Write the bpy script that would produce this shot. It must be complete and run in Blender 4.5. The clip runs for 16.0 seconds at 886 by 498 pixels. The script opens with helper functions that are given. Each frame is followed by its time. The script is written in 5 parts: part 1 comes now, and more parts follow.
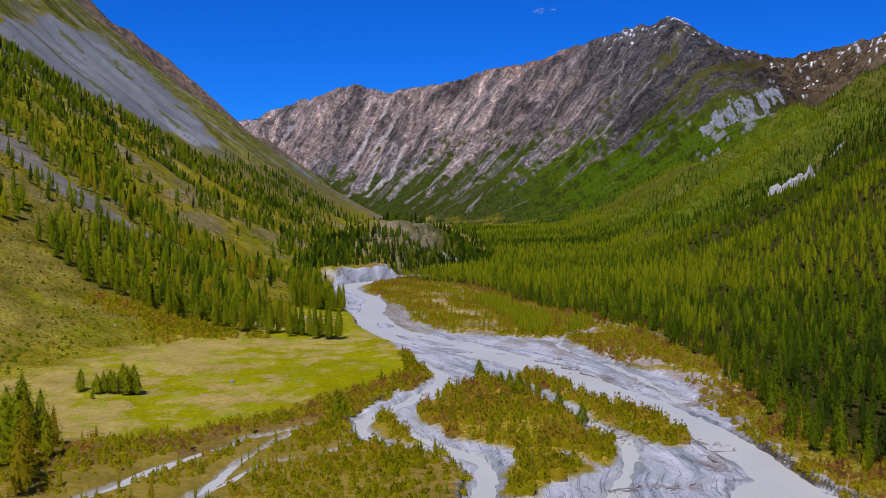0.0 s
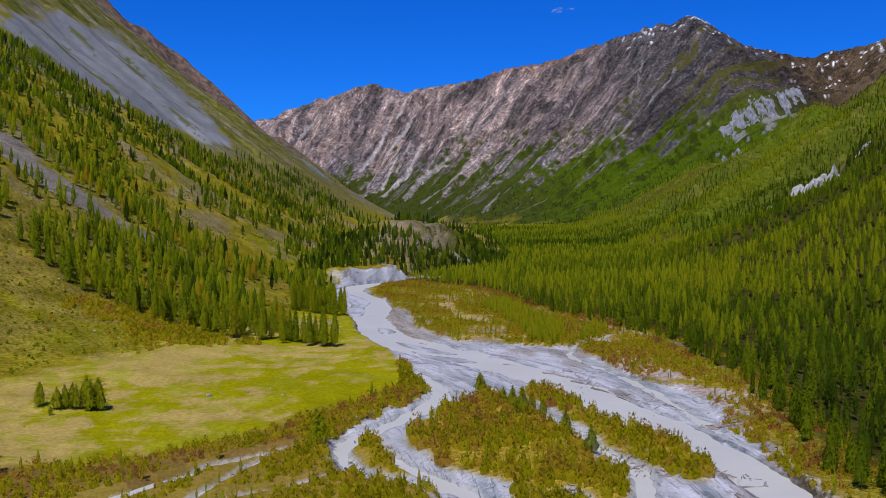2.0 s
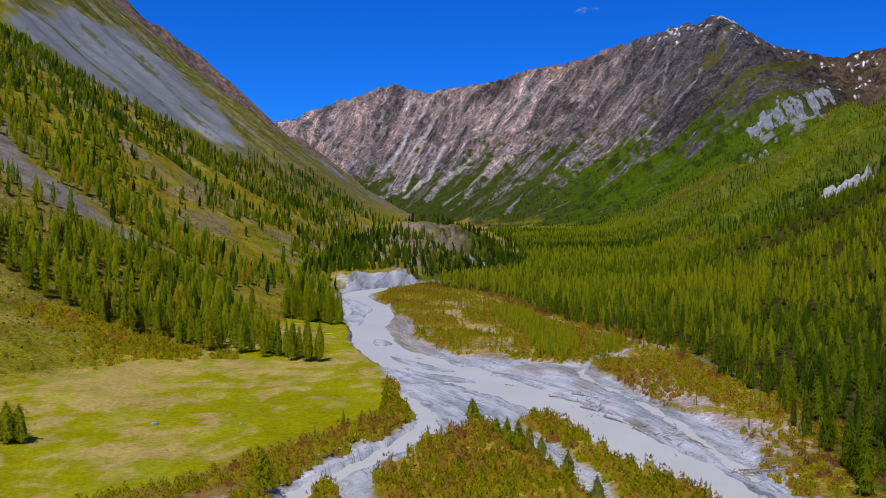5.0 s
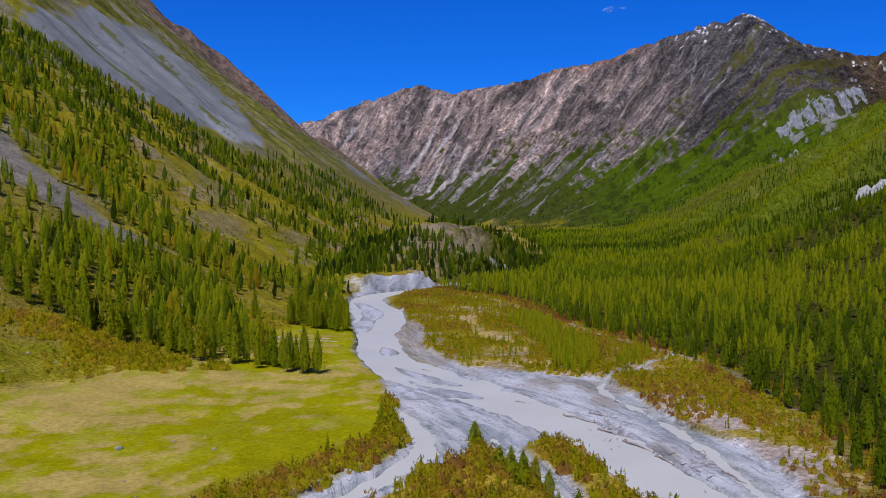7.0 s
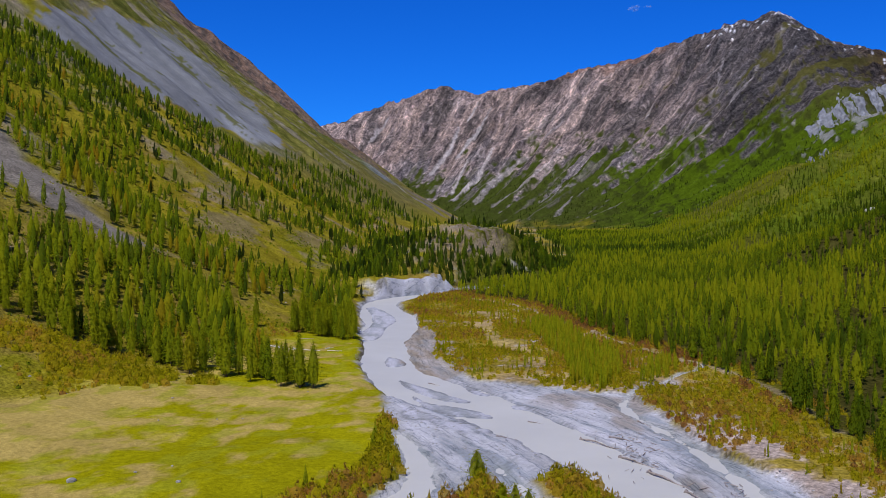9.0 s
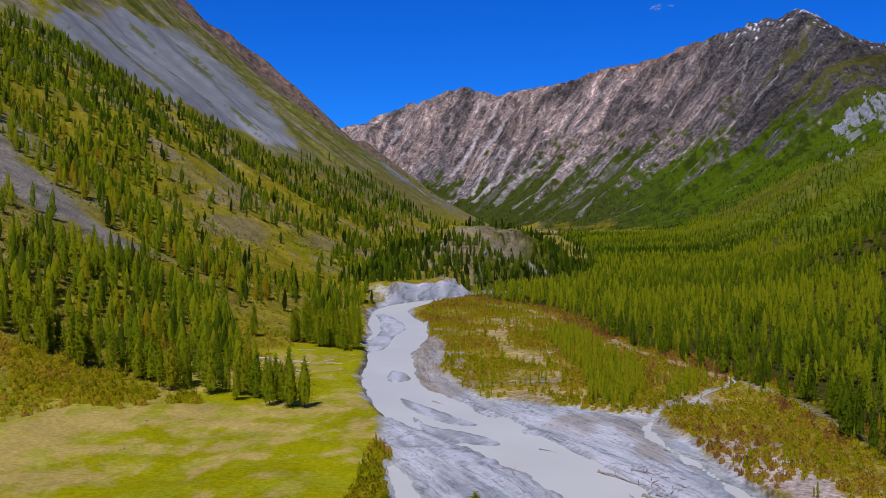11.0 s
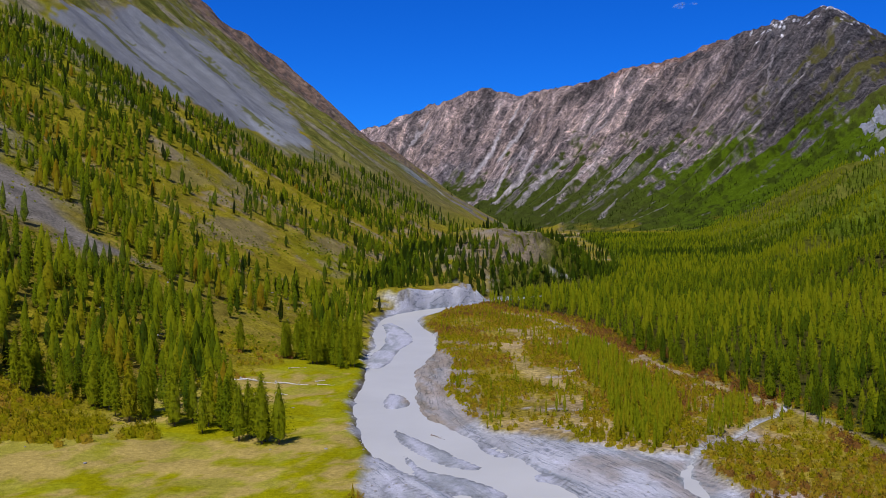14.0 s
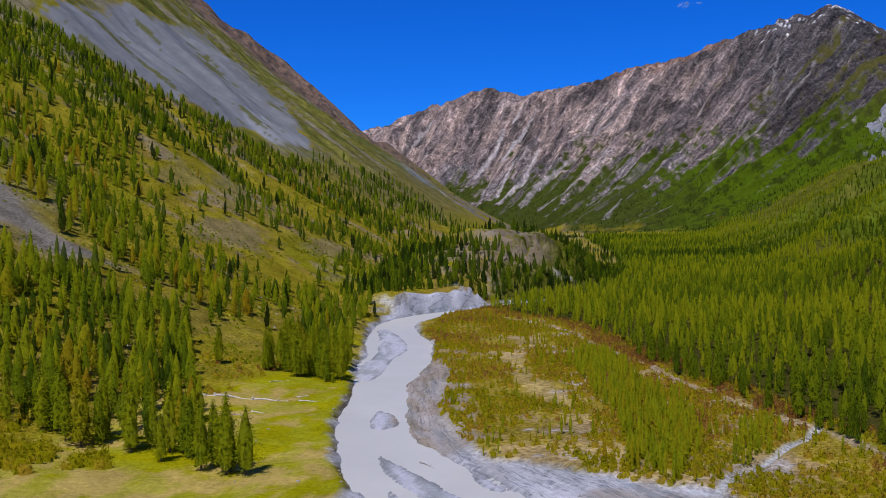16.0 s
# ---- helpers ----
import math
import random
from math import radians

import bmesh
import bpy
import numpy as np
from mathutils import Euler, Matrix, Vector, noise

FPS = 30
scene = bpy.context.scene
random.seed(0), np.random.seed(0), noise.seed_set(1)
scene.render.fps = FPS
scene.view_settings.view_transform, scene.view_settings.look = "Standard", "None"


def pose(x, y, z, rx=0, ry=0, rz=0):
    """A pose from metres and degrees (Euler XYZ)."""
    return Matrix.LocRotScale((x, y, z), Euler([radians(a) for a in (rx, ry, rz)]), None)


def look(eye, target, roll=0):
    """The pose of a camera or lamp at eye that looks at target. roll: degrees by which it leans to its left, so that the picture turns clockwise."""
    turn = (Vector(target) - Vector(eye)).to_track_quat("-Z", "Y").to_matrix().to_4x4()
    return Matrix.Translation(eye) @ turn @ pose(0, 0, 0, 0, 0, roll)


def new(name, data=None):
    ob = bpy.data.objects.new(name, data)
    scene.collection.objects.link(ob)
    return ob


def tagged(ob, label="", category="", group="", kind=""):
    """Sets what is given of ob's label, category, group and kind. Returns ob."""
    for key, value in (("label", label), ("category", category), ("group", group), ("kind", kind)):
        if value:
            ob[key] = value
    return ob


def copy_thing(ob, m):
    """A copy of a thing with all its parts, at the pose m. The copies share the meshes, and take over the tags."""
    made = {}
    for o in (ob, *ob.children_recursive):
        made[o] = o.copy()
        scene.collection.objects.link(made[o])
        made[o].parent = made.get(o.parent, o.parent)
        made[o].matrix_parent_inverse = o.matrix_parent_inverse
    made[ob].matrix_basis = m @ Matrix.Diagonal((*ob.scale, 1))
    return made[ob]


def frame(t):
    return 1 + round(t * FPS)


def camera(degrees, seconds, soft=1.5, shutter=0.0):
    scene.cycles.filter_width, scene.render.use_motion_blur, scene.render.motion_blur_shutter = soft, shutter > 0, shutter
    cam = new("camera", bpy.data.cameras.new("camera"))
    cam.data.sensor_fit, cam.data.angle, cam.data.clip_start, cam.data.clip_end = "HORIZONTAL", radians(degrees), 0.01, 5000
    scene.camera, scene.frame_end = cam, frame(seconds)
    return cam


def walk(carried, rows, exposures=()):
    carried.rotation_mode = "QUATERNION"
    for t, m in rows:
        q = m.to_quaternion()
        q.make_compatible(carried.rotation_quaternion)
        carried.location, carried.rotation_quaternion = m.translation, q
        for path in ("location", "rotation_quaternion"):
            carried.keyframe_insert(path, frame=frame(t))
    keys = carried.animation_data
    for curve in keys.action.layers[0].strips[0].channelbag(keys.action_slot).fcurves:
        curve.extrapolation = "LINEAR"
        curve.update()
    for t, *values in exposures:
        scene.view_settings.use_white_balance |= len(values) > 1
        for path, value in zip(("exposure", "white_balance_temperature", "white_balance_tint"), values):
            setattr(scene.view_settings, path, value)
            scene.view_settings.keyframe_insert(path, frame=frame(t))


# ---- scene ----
cam = camera(50.0, 16.0, soft=0.85)
PATH = [
    (0, (0.00, 0.00, 60.00), (0.00, 99.99, 58.99), -0.18),
    (0.5, (1.23, 5.91, 60.06), (0.83, 105.91, 59.05), -0.11),
    (1, (2.45, 11.79, 60.11), (1.59, 111.78, 59.11), -0.04),
    (1.5, (3.71, 17.60, 60.16), (2.39, 117.59, 59.17), 0.01),
    (2, (4.95, 23.39, 60.24), (3.10, 123.37, 59.26), 0.06),
    (2.5, (6.19, 29.20, 60.28), (3.81, 129.16, 59.33), 0.11),
    (3, (7.46, 35.03, 60.31), (4.63, 134.98, 59.40), 0.16),
    (3.5, (8.72, 40.85, 60.33), (5.48, 140.79, 59.45), 0.19),
    (4, (9.97, 46.69, 60.44), (6.36, 146.62, 59.59), 0.21),
    (6.5, (15.83, 75.45, 60.97), (9.59, 175.25, 60.25), 0.28),
    (7, (16.77, 81.31, 61.08), (9.65, 181.05, 60.39), 0.29),
    (7.5, (17.73, 87.17, 61.19), (9.99, 186.86, 60.54), 0.27),
    (8, (18.63, 93.04, 61.28), (10.33, 192.70, 60.67), 0.22),
    (8.5, (19.30, 98.91, 61.35), (10.21, 198.49, 60.77), 0.18),
    (9, (19.98, 104.76, 61.40), (10.20, 204.28, 60.86), 0.14),
    (11.5, (22.26, 134.76, 62.27), (9.70, 233.97, 61.97), -0.07),
    (12, (22.48, 140.73, 62.44), (9.46, 239.88, 62.18), -0.13),
    (12.5, (22.61, 146.68, 62.63), (9.18, 245.77, 62.41), -0.17),
    (13, (22.63, 152.59, 62.82), (8.85, 251.64, 62.62), -0.19),
    (13.5, (22.60, 158.45, 63.02), (8.47, 257.45, 62.84), -0.20),
    (14, (22.50, 164.30, 63.23), (8.12, 263.26, 63.07), -0.20),
    (14.5, (22.32, 170.17, 63.39), (7.73, 269.10, 63.24), -0.20),
    (15, (22.08, 176.09, 63.51), (7.36, 275.00, 63.40), -0.22),
    (15.5, (21.89, 182.03, 63.60), (7.13, 280.94, 63.52), -0.24),
    (16, (21.73, 188.00, 63.66), (6.95, 286.90, 63.60), -0.27),
]
walk(cam, [(t, look(eye, target, roll)) for t, eye, target, roll in PATH])

# ---- world and sun ----
SUN_HEIGHT, SUN_TURN = radians(58), radians(-166)
world = bpy.data.worlds.new("sky")
scene.world = world
world.use_nodes = True
wn = world.node_tree
sky = wn.nodes.new("ShaderNodeTexSky")
sky.sky_type, sky.sun_disc = "NISHITA", False
sky.sun_elevation, sky.sun_rotation = SUN_HEIGHT, SUN_TURN
sky.altitude, sky.air_density, sky.dust_density, sky.ozone_density = 2400, 1.0, 0.9, 2.5
deep = wn.nodes.new("ShaderNodeHueSaturation")
deep.inputs["Saturation"].default_value = 1.35
wn.links.new(sky.outputs[0], deep.inputs["Color"])
blue = wn.nodes.new("ShaderNodeMix")
blue.data_type, blue.blend_type = "RGBA", "MULTIPLY"
blue.inputs[0].default_value = 1.0
blue.inputs[7].default_value = (0.13, 0.70, 1.58, 1)
wn.links.new(deep.outputs[0], blue.inputs[6])
wn.links.new(blue.outputs[2], wn.nodes["Background"].inputs["Color"])
wn.nodes["Background"].inputs["Strength"].default_value = 0.092
lamp = bpy.data.lights.new("sun", "SUN")
lamp.energy, lamp.angle, lamp.color = 3.8, radians(0.5), (1.0, 0.94, 0.84)
sun = new("sun", lamp)
sun.matrix_world = look((math.sin(SUN_TURN) * 900, math.cos(SUN_TURN) * 900, math.tan(SUN_HEIGHT) * 900), (0, 0, 0))
scene.view_settings.exposure = 0.0


# ---- terrain functions ----
def lattice(ix, iy, k):
    h = (ix.astype(np.int64) * 374761393 + iy.astype(np.int64) * 668265263 + k * 974634533) & 0x7FFFFFFF
    h = ((h ^ (h >> 13)) * 1274126177) & 0x7FFFFFFF
    return ((h ^ (h >> 16)) & 0xFFFF) / 65535.0


def vnoise(x, y, k=0):
    """Smooth value noise from -1 to 1."""
    x, y = np.broadcast_arrays(np.asarray(x, float), np.asarray(y, float))
    ix, iy = np.floor(x), np.floor(y)
    fx, fy = x - ix, y - iy
    fx, fy = fx * fx * fx * (fx * (fx * 6 - 15) + 10), fy * fy * fy * (fy * (fy * 6 - 15) + 10)
    a, b = lattice(ix, iy, k), lattice(ix + 1, iy, k)
    c, d = lattice(ix, iy + 1, k), lattice(ix + 1, iy + 1, k)
    return 2 * ((a + (b - a) * fx) * (1 - fy) + (c + (d - c) * fx) * fy) - 1


def fbm(x, y, octaves=4, k=0, gain=0.5):
    total, size, amp = 0.0, 1.0, 1.0
    for o in range(octaves):
        total = total + amp * vnoise(x * size + 17.3 * o, y * size - 9.1 * o, k + o)
        size, amp = size * 2.03, amp * gain
    return total


def ridged(x, y, octaves=4, k=0, gain=0.55):
    total, size, amp = 0.0, 1.0, 1.0
    for o in range(octaves):
        total = total + amp * (1 - 2 * np.abs(vnoise(x * size + 5.7 * o, y * size + 3.3 * o, k + o)))
        size, amp = size * 2.1, amp * gain
    return total


def step(a, b, v):
    u = np.clip((v - a) / (b - a), 0, 1)
    return u * u * (3 - 2 * u)


def line_distance(x, y, pts):
    """Distance to a polyline, and the values along it (arc length, then any third column) at the nearest place."""
    best = np.full(np.shape(x), 1e9)
    along, extra = np.zeros(np.shape(x)), np.zeros(np.shape(x))
    length = 0.0
    for p, q in zip(pts[:-1], pts[1:]):
        dx, dy = q[0] - p[0], q[1] - p[1]
        n = math.hypot(dx, dy)
        t = np.clip(((x - p[0]) * dx + (y - p[1]) * dy) / (n * n), 0, 1)
        d = np.hypot(x - p[0] - t * dx, y - p[1] - t * dy)
        near = d < best
        best = np.where(near, d, best)
        along = np.where(near, length + t * n, along)
        if len(p) > 2:
            extra = np.where(near, p[2] + t * (q[2] - p[2]), extra)
        length += n
    return best, along, extra


def smooth_line(pts, steps=5):
    """A Catmull-Rom curve through the points."""
    p = [np.array(q, float) for q in pts]
    p = [2 * p[0] - p[1]] + p + [2 * p[-1] - p[-2]]
    out = []
    for a, b, c, d in zip(p[:-3], p[1:-2], p[2:-1], p[3:]):
        for s in range(steps):
            t = s / steps
            out.append(0.5 * (2 * b + (c - a) * t + (2 * a - 5 * b + 4 * c - d) * t * t + (3 * b - a - 3 * c + d) * t ** 3))
    return [tuple(q) for q in out] + [tuple(p[-2])]


def inside(x, y, pts):
    """Signed distance to a closed outline: positive within."""
    hit = np.zeros(np.shape(x), bool)
    ring = list(pts) + [pts[0]]
    for (ax, ay), (bx, by) in zip(ring[:-1], ring[1:]):
        if ay != by:
            hit ^= ((ay > y) != (by > y)) & (x < (bx - ax) * (y - ay) / (by - ay) + ax)
    d = line_distance(x, y, ring)[0]
    return np.where(hit, d, -d)


def floor_level(y):
    """The river's level along the valley."""
    ys = [-700, 0, 700, 1000, 1500, 2000, 2600, 3300, 4000, 5000]
    zs = [2, 15, 29.7, 36, 56, 82, 90, 100, 170, 300]
    return (np.interp(y - 40, ys, zs) + np.interp(y, ys, zs) + np.interp(y + 40, ys, zs)) / 3


# Channels: x, y, half width of the water.
MAIN = smooth_line([(64, 985, 2), (52, 940, 3), (36, 895, 4), (12, 828, 2.5), (-14, 775, 3), (-28, 738, 4), (-42, 704, 6), (-55, 680, 8), (-63, 655, 8.5), (-66, 624, 9), (-59, 587, 11), (-52, 558, 13.5),
                    (-44, 521, 12), (-40, 486, 11.5), (-37, 460, 9), (-31.5, 428, 8), (-27, 400, 8.5), (-21, 382, 9), (-11, 360, 12), (1, 341, 12), (15, 318, 9),
                    (26, 297, 8), (36, 274, 7.5), (41, 252, 7.5), (45.5, 236, 7.5), (50, 225, 6.5), (53.5, 211, 5.4), (56, 197, 5.6), (57, 185, 5.3), (58, 172, 4.2), (57.5, 162, 5), (55, 152, 9), (58, 120, 12), (90, 0, 12),
                    (120, -150, 10), (120, -500, 10)])
SIDE = smooth_line([(-9, 302, 1.5), (-2, 280, 2.6), (0, 263, 3), (-4, 247, 3), (-9, 234, 2.6), (-13.5, 223, 2.2), (-17.5, 213, 2), (-17.5, 203, 1.5), (-13.5, 192, 1.5), (-8, 186.5, 1.0), (-2, 183.5, 1.0), (4, 180, 1.4)])
CUT = smooth_line([(13, 278, 0.8), (20, 257, 1.3), (22.5, 246, 1.4), (26.5, 231, 1.5), (29.5, 221, 1.4), (32.5, 207, 1.7), (36.5, 194, 2.0), (35, 178, 1.5), (30, 160, 1.5), (24, 140, 2), (10, 100, 3)])
LOOP = smooth_line([(-12, 218, 0.8), (-9.5, 208, 1.1), (-5.5, 196, 1.4), (0.5, 187, 1.6), (6.5, 177, 2.2), (7.5, 164, 1.8), (6, 150, 2.2), (6, 110, 2)])
CREEK = smooth_line([(-20, 212, 0.9), (-27, 208, 1.1), (-33, 203, 1.2), (-39, 195, 1.0), (-44, 187, 1.3), (-51, 175, 1.1), (-56, 160, 1.4), (-66, 130, 1.4), (-75, 60, 1.4)])
RILL = smooth_line([(-30, 206, 0.7), (-34, 192, 0.9), (-37, 181, 0.7), (-39, 170, 0.9), (-40, 158, 0.8), (-48, 120, 0.6)])
SEEP = smooth_line([(-12, 195, 0.4), (-18, 187, 0.5), (-25, 180, 0.4), (-31, 176, 0.5), (-36, 168, 0.4), (-44, 130, 0.5)])
BROOK = smooth_line([(72, 405, 0.3), (66, 393, 0.4), (54, 371, 0.5), (46, 358, 0.6), (41, 338, 0.7), (44, 322, 1.0), (50, 300, 1.6), (55, 272, 1.8), (57, 250, 1.6), (60, 225, 1.4)])
CHANNELS = (MAIN, SIDE, CUT, LOOP, BROOK, CREEK, RILL, SEEP)
LEFT_FOOT = ([-700, 100, 200, 300, 360, 420, 500, 620, 700, 800, 1000, 1500, 2000, 2600, 5000],
             [-125, -125, -120, -106, -84, -74, -74, -88, -90, -84, -66, -40, -85, -85, -85])
RIGHT_FOOT = ([-700, 0, 300, 400, 540, 660, 960, 1130, 1780, 2340, 5000], [120, 120, 128, 128, 116, 108, 140, 180, 240, 230, 230])
# The far range: x, y, height of the crest.
CREST = [(-2600, 4300, 900), (-1700, 4560, 760), (-1150, 4620, 600), (-916, 4600, 642), (-774, 4600, 704), (-623, 4600, 752), (-404, 4600, 803), (-227, 4600, 770), (-62, 4550, 797), (232, 4500, 860),
         (468, 4450, 905), (701, 4420, 976), (806, 4420, 1028), (990, 4420, 1054), (1056, 4420, 1090), (1108, 4430, 1066), (1160, 4440, 1040), (1381, 4500, 950), (1658, 4600, 926), (1958, 4600, 993), (2143, 4600, 1041), (2900, 4560, 1150)]


# Wooded spurs of the right side: x, y, height; and how steeply they fall.
SPURS = (([(760, 1760, 325), (602, 1650, 246), (437, 1500, 158), (329, 1350, 104), (237, 1150, 66)], 0.45),
         ([(733, 2000, 350), (639, 2000, 279), (454, 1900, 170), (294, 1750, 92)], 0.45))


def fall_line(x, y):
    """Which of the fall lines of the far range runs through a place: they spread from one point in the valley."""
    return 2400 * (x + 900) / (y - 2000) + 4 * vnoise(x / 60, y / 60, 68)


def smax(a, b, k):
    h = np.clip(0.5 + 0.5 * (a - b) / k, 0, 1)
    return b + (a - b) * h + k * h * (1 - h)


def water_gap(x, y):
    """Distance to the nearest water's edge: negative in the channels."""
    gap = np.full(np.shape(x), 1e9)
    for c in CHANNELS:
        d, _, w = line_distance(x, y, c)
        gap = np.minimum(gap, d - w)
    return gap


GRAVEL = [(-66, 690), (-77, 640), (-72, 592), (-68, 572), (-57, 524), (-53, 492), (-46, 465), (-39.5, 434), (-38, 417), (-35, 399), (-30, 383), (-26, 367), (-20, 353), (-17, 340), (-15, 327), (-10, 307), (-8, 300), (-4, 284), (-3.5, 271), (-8, 251),
          (-13, 239), (-18, 228), (-20, 217), (-19.5, 204), (-16, 191), (-12, 185.5), (-5, 182), (1, 178), (4.5, 166), (3.5, 150), (4, 100), (40, 0), (96, -150), (98, -480), (144, -480), (144, -150), (116, 0), (82, 90), (68, 140), (62.5, 161), (62.5, 172), (62.5, 196), (64, 207), (62.5, 230), (65, 250), (62, 272), (53.5, 294), (48, 326),
          (43, 351), (29, 356), (18, 364), (2, 369), (-2, 378), (-9, 398), (-15, 420), (-20, 479), (-30, 506), (-37, 556), (-47, 580), (-56, 624), (-50, 660), (-44, 690), (-22, 730), (0, 770), (-8, 790), (-34, 742)]


ISLANDS = (
    [(0, 255), (7, 254), (11, 272), (17, 252), (24, 242), (28, 219), (30.5, 200), (34, 188), (31, 173), (27, 174), (24, 181), (19, 179), (13, 183), (6, 189), (2, 192), (-4, 206), (-6, 218), (-2, 236)],
    [(20, 268), (28, 268), (37, 246), (42, 231), (48, 217), (51, 203), (49.5, 190), (45, 184), (40, 191), (35, 210), (30.5, 230), (25, 250)],
    [(-15, 213), (-11, 220), (-10, 206), (-7, 196), (-3, 188), (-5, 185.5), (-10, 190), (-11.5, 194), (-15, 204)],
    [(13, 177), (18, 177), (26, 171), (23, 163), (16, 157), (14, 150), (10, 154), (11, 163)],
)


def island(x, y):
    near = (y < 340) & (y > 130) & (np.abs(x) < 80)
    out = np.full(np.shape(x), -500.0)
    for pts in ISLANDS:
        out[near] = np.maximum(out[near], inside(x[near], y[near], smooth_line(list(pts) + [pts[0]], 3)[:-1]))
    return out


# Gravel bars that stand in the stream.
BARS = ([(-69, 597), (-66, 606), (-50, 562), (-44, 536), (-44, 507), (-41, 473), (-44, 462), (-51, 486), (-52, 517), (-60, 562)],
        [(-19, 373), (-9, 359), (0, 347), (4, 341), (-2, 341), (-12, 354), (-17, 366)], [(-12, 349), (-6, 338), (2, 333), (9, 326), (9, 321), (2, 323), (-5, 330), (-9, 339)],
        [(-11, 329), (-5, 322), (-3, 317), (-9, 316)], [(-28, 403), (-29, 418), (-23, 410), (-21, 400), (-25, 396)], [(1, 361), (7, 353), (8, 349), (4, 352)],
        [(-4, 318), (6, 313), (11, 307), (7, 304), (-1, 309)], [(14, 338), (18, 335), (20, 331), (15, 333)])


def bars(x, y):
    """Signed distance to the bars' edges, worked out near them alone."""
    out = np.full(np.shape(x), -9.0)
    near = (y > 290) & (y < 630) & (x > -85) & (x < 35)
    for pts in BARS:
        out[near] = np.maximum(out[near], inside(x[near], y[near], smooth_line(list(pts) + [pts[0]], 3)[:-1]))
    return out


def river_gaps(x, y):
    """water_gap and the gravel outline, worked out near the river alone."""
    x, y = np.asarray(x, float), np.asarray(y, float)
    near = (y < 1500) & (y > -500) & (np.abs(x) < 260)
    gap, gravel = np.full(x.shape, 500.0), np.full(x.shape, -500.0)
    gap[near] = water_gap(x[near], y[near])
    gravel[near] = inside(x[near], y[near], GRAVEL)
    return gap, gravel


def strips(x, y):
    """Low ribs that run down the right slope beside the spurs, from -1 to 1."""
    a, b = 0.76 * x - 0.65 * y, 0.65 * x + 0.76 * y
    a = a + 14 * fbm(x / 130, y / 130, 2, 37)
    return np.clip(ridged(a / 95, b / 900, 2, 35) * 0.8 - 0.1, -1, 1)


def base_height(x, y):
    """The large forms, with no small relief."""
    zf = floor_level(y)
    wob = 22 * fbm(x / 300, y / 300, 3, 5) * step(350, 900, y)
    s = np.interp(y, *LEFT_FOOT) + wob * 0.5 - x
    left = 0.5 * (np.sqrt(np.maximum(s, 0) ** 2 + 144) - 12) + 0.00029 * np.maximum(s, 0) ** 2
    left = np.minimum(left, 900 + 0.05 * left)
    edge = np.interp(x, [-900, -500, -400, -180], [2330, 2370, 2520, 2330])
    left = left - 0.75 * np.maximum(y - edge, 0) * step(0, 120, y - edge)
    meadow = 3.2 * step(0, 60, np.interp(y, [0, 200, 300, 400, 500], [-70, -62, -50, -40, -48]) - x)
    r = x - np.interp(y, *RIGHT_FOOT) - wob * 0.5
    bend = np.interp(y, [0, 1250, 1700, 2000, 5000], [0.0005, 0.00038, 0.00022, 0.00011, 0.00011])
    right = np.interp(y, [900, 1180, 1350, 1900, 2100], [0.235, 0.245, 0.22, 0.24, 0.33]) * (np.sqrt(np.maximum(r, 0) ** 2 + 144) - 12) + bend * np.maximum(r, 0) ** 2
    right = np.minimum(right, 600 + 0.2 * right)
    back = 2230 + 0.12 * (x - 450)
    right = right - 0.5 * np.maximum(y - back, 0) * step(0, 100, y - back)
    ribs = ridged(x / 260 + y / 900, y / 420, 3, 31)
    left = left * (1 + 0.045 * fbm(x / 180, y / 140, 3, 11)) + np.clip(s / 200, 0, 1) * 10 * ridged((y + 0.25 * x) / 150, s / 500, 3, 12)
    right = right * (1 + 0.10 * fbm(x / 180, y / 140, 3, 21)) + np.clip(r / 250, 0, 1) * 12 * ridged((y - 0.3 * x) / 170, r / 520, 3, 22)
    right = right + 22 * strips(x, y) * np.clip(r / 200, 0, 1) * step(1000, 1300, y)
    near_spur = np.full(np.shape(x), 1e9)
    for spur, steep in SPURS:
        d, _, top = line_distance(x, y, spur)
        right = smax(right, top - zf - steep * d + 5 * fbm(x / 50, y / 50, 3, 33), 12)
        near_spur = np.minimum(near_spur, d)
    right = right - 26 * step(40, 120, near_spur) * step(1320, 1480, y) * step(2230, 2080, y) * step(300, 400, x)
    river = np.interp(y, [660, 700, 732, 775, 828, 900, 1050, 1250], [-56, -50, -38, -12, 14, 40, 54, 58])
    hump = 46 * np.exp(-((x + 45) / np.where(x < -45, 84, 95)) ** 2 - ((y - 950) / np.where(y < 950, 235, 150)) ** 2) * step(-2, 34, river - x)
    hump = hump * (1 + 0.10 * fbm(x / 40, y / 40, 3, 41)) + 0.02 * hump * ridged(x / 17, y / 22, 3, 43)
    d, along, top = line_distance(x, y, CREST)
    reach = np.interp(along, [0, 1500, 3000, 4200, 5600], [1000, 1150, 1500, 2000, 2000])
    along2 = fall_line(x, y)
    u = np.clip(d / reach, 0, 1)
    prof = (1 - u) ** 1.75
    edge_in = np.clip(d / 160, 0.0, 1)
    rib = ridged(along2 / 210, y / 1100, 3, 51) * edge_in * (1 - u) ** 0.6
    gully = ridged(along2 / 72 + 0.5 * vnoise(x / 150, y / 150, 63), y / 420, 3, 64) * edge_in * (1 - u) ** 0.7
    crag = ridged(x / 46, y / 60, 3, 71) * 6 * (1 - u)
    rough = 12 * fbm(along2 / 50, y / 130, 4, 61) * (1 - u)
    rib = rib + 0.42 * gully
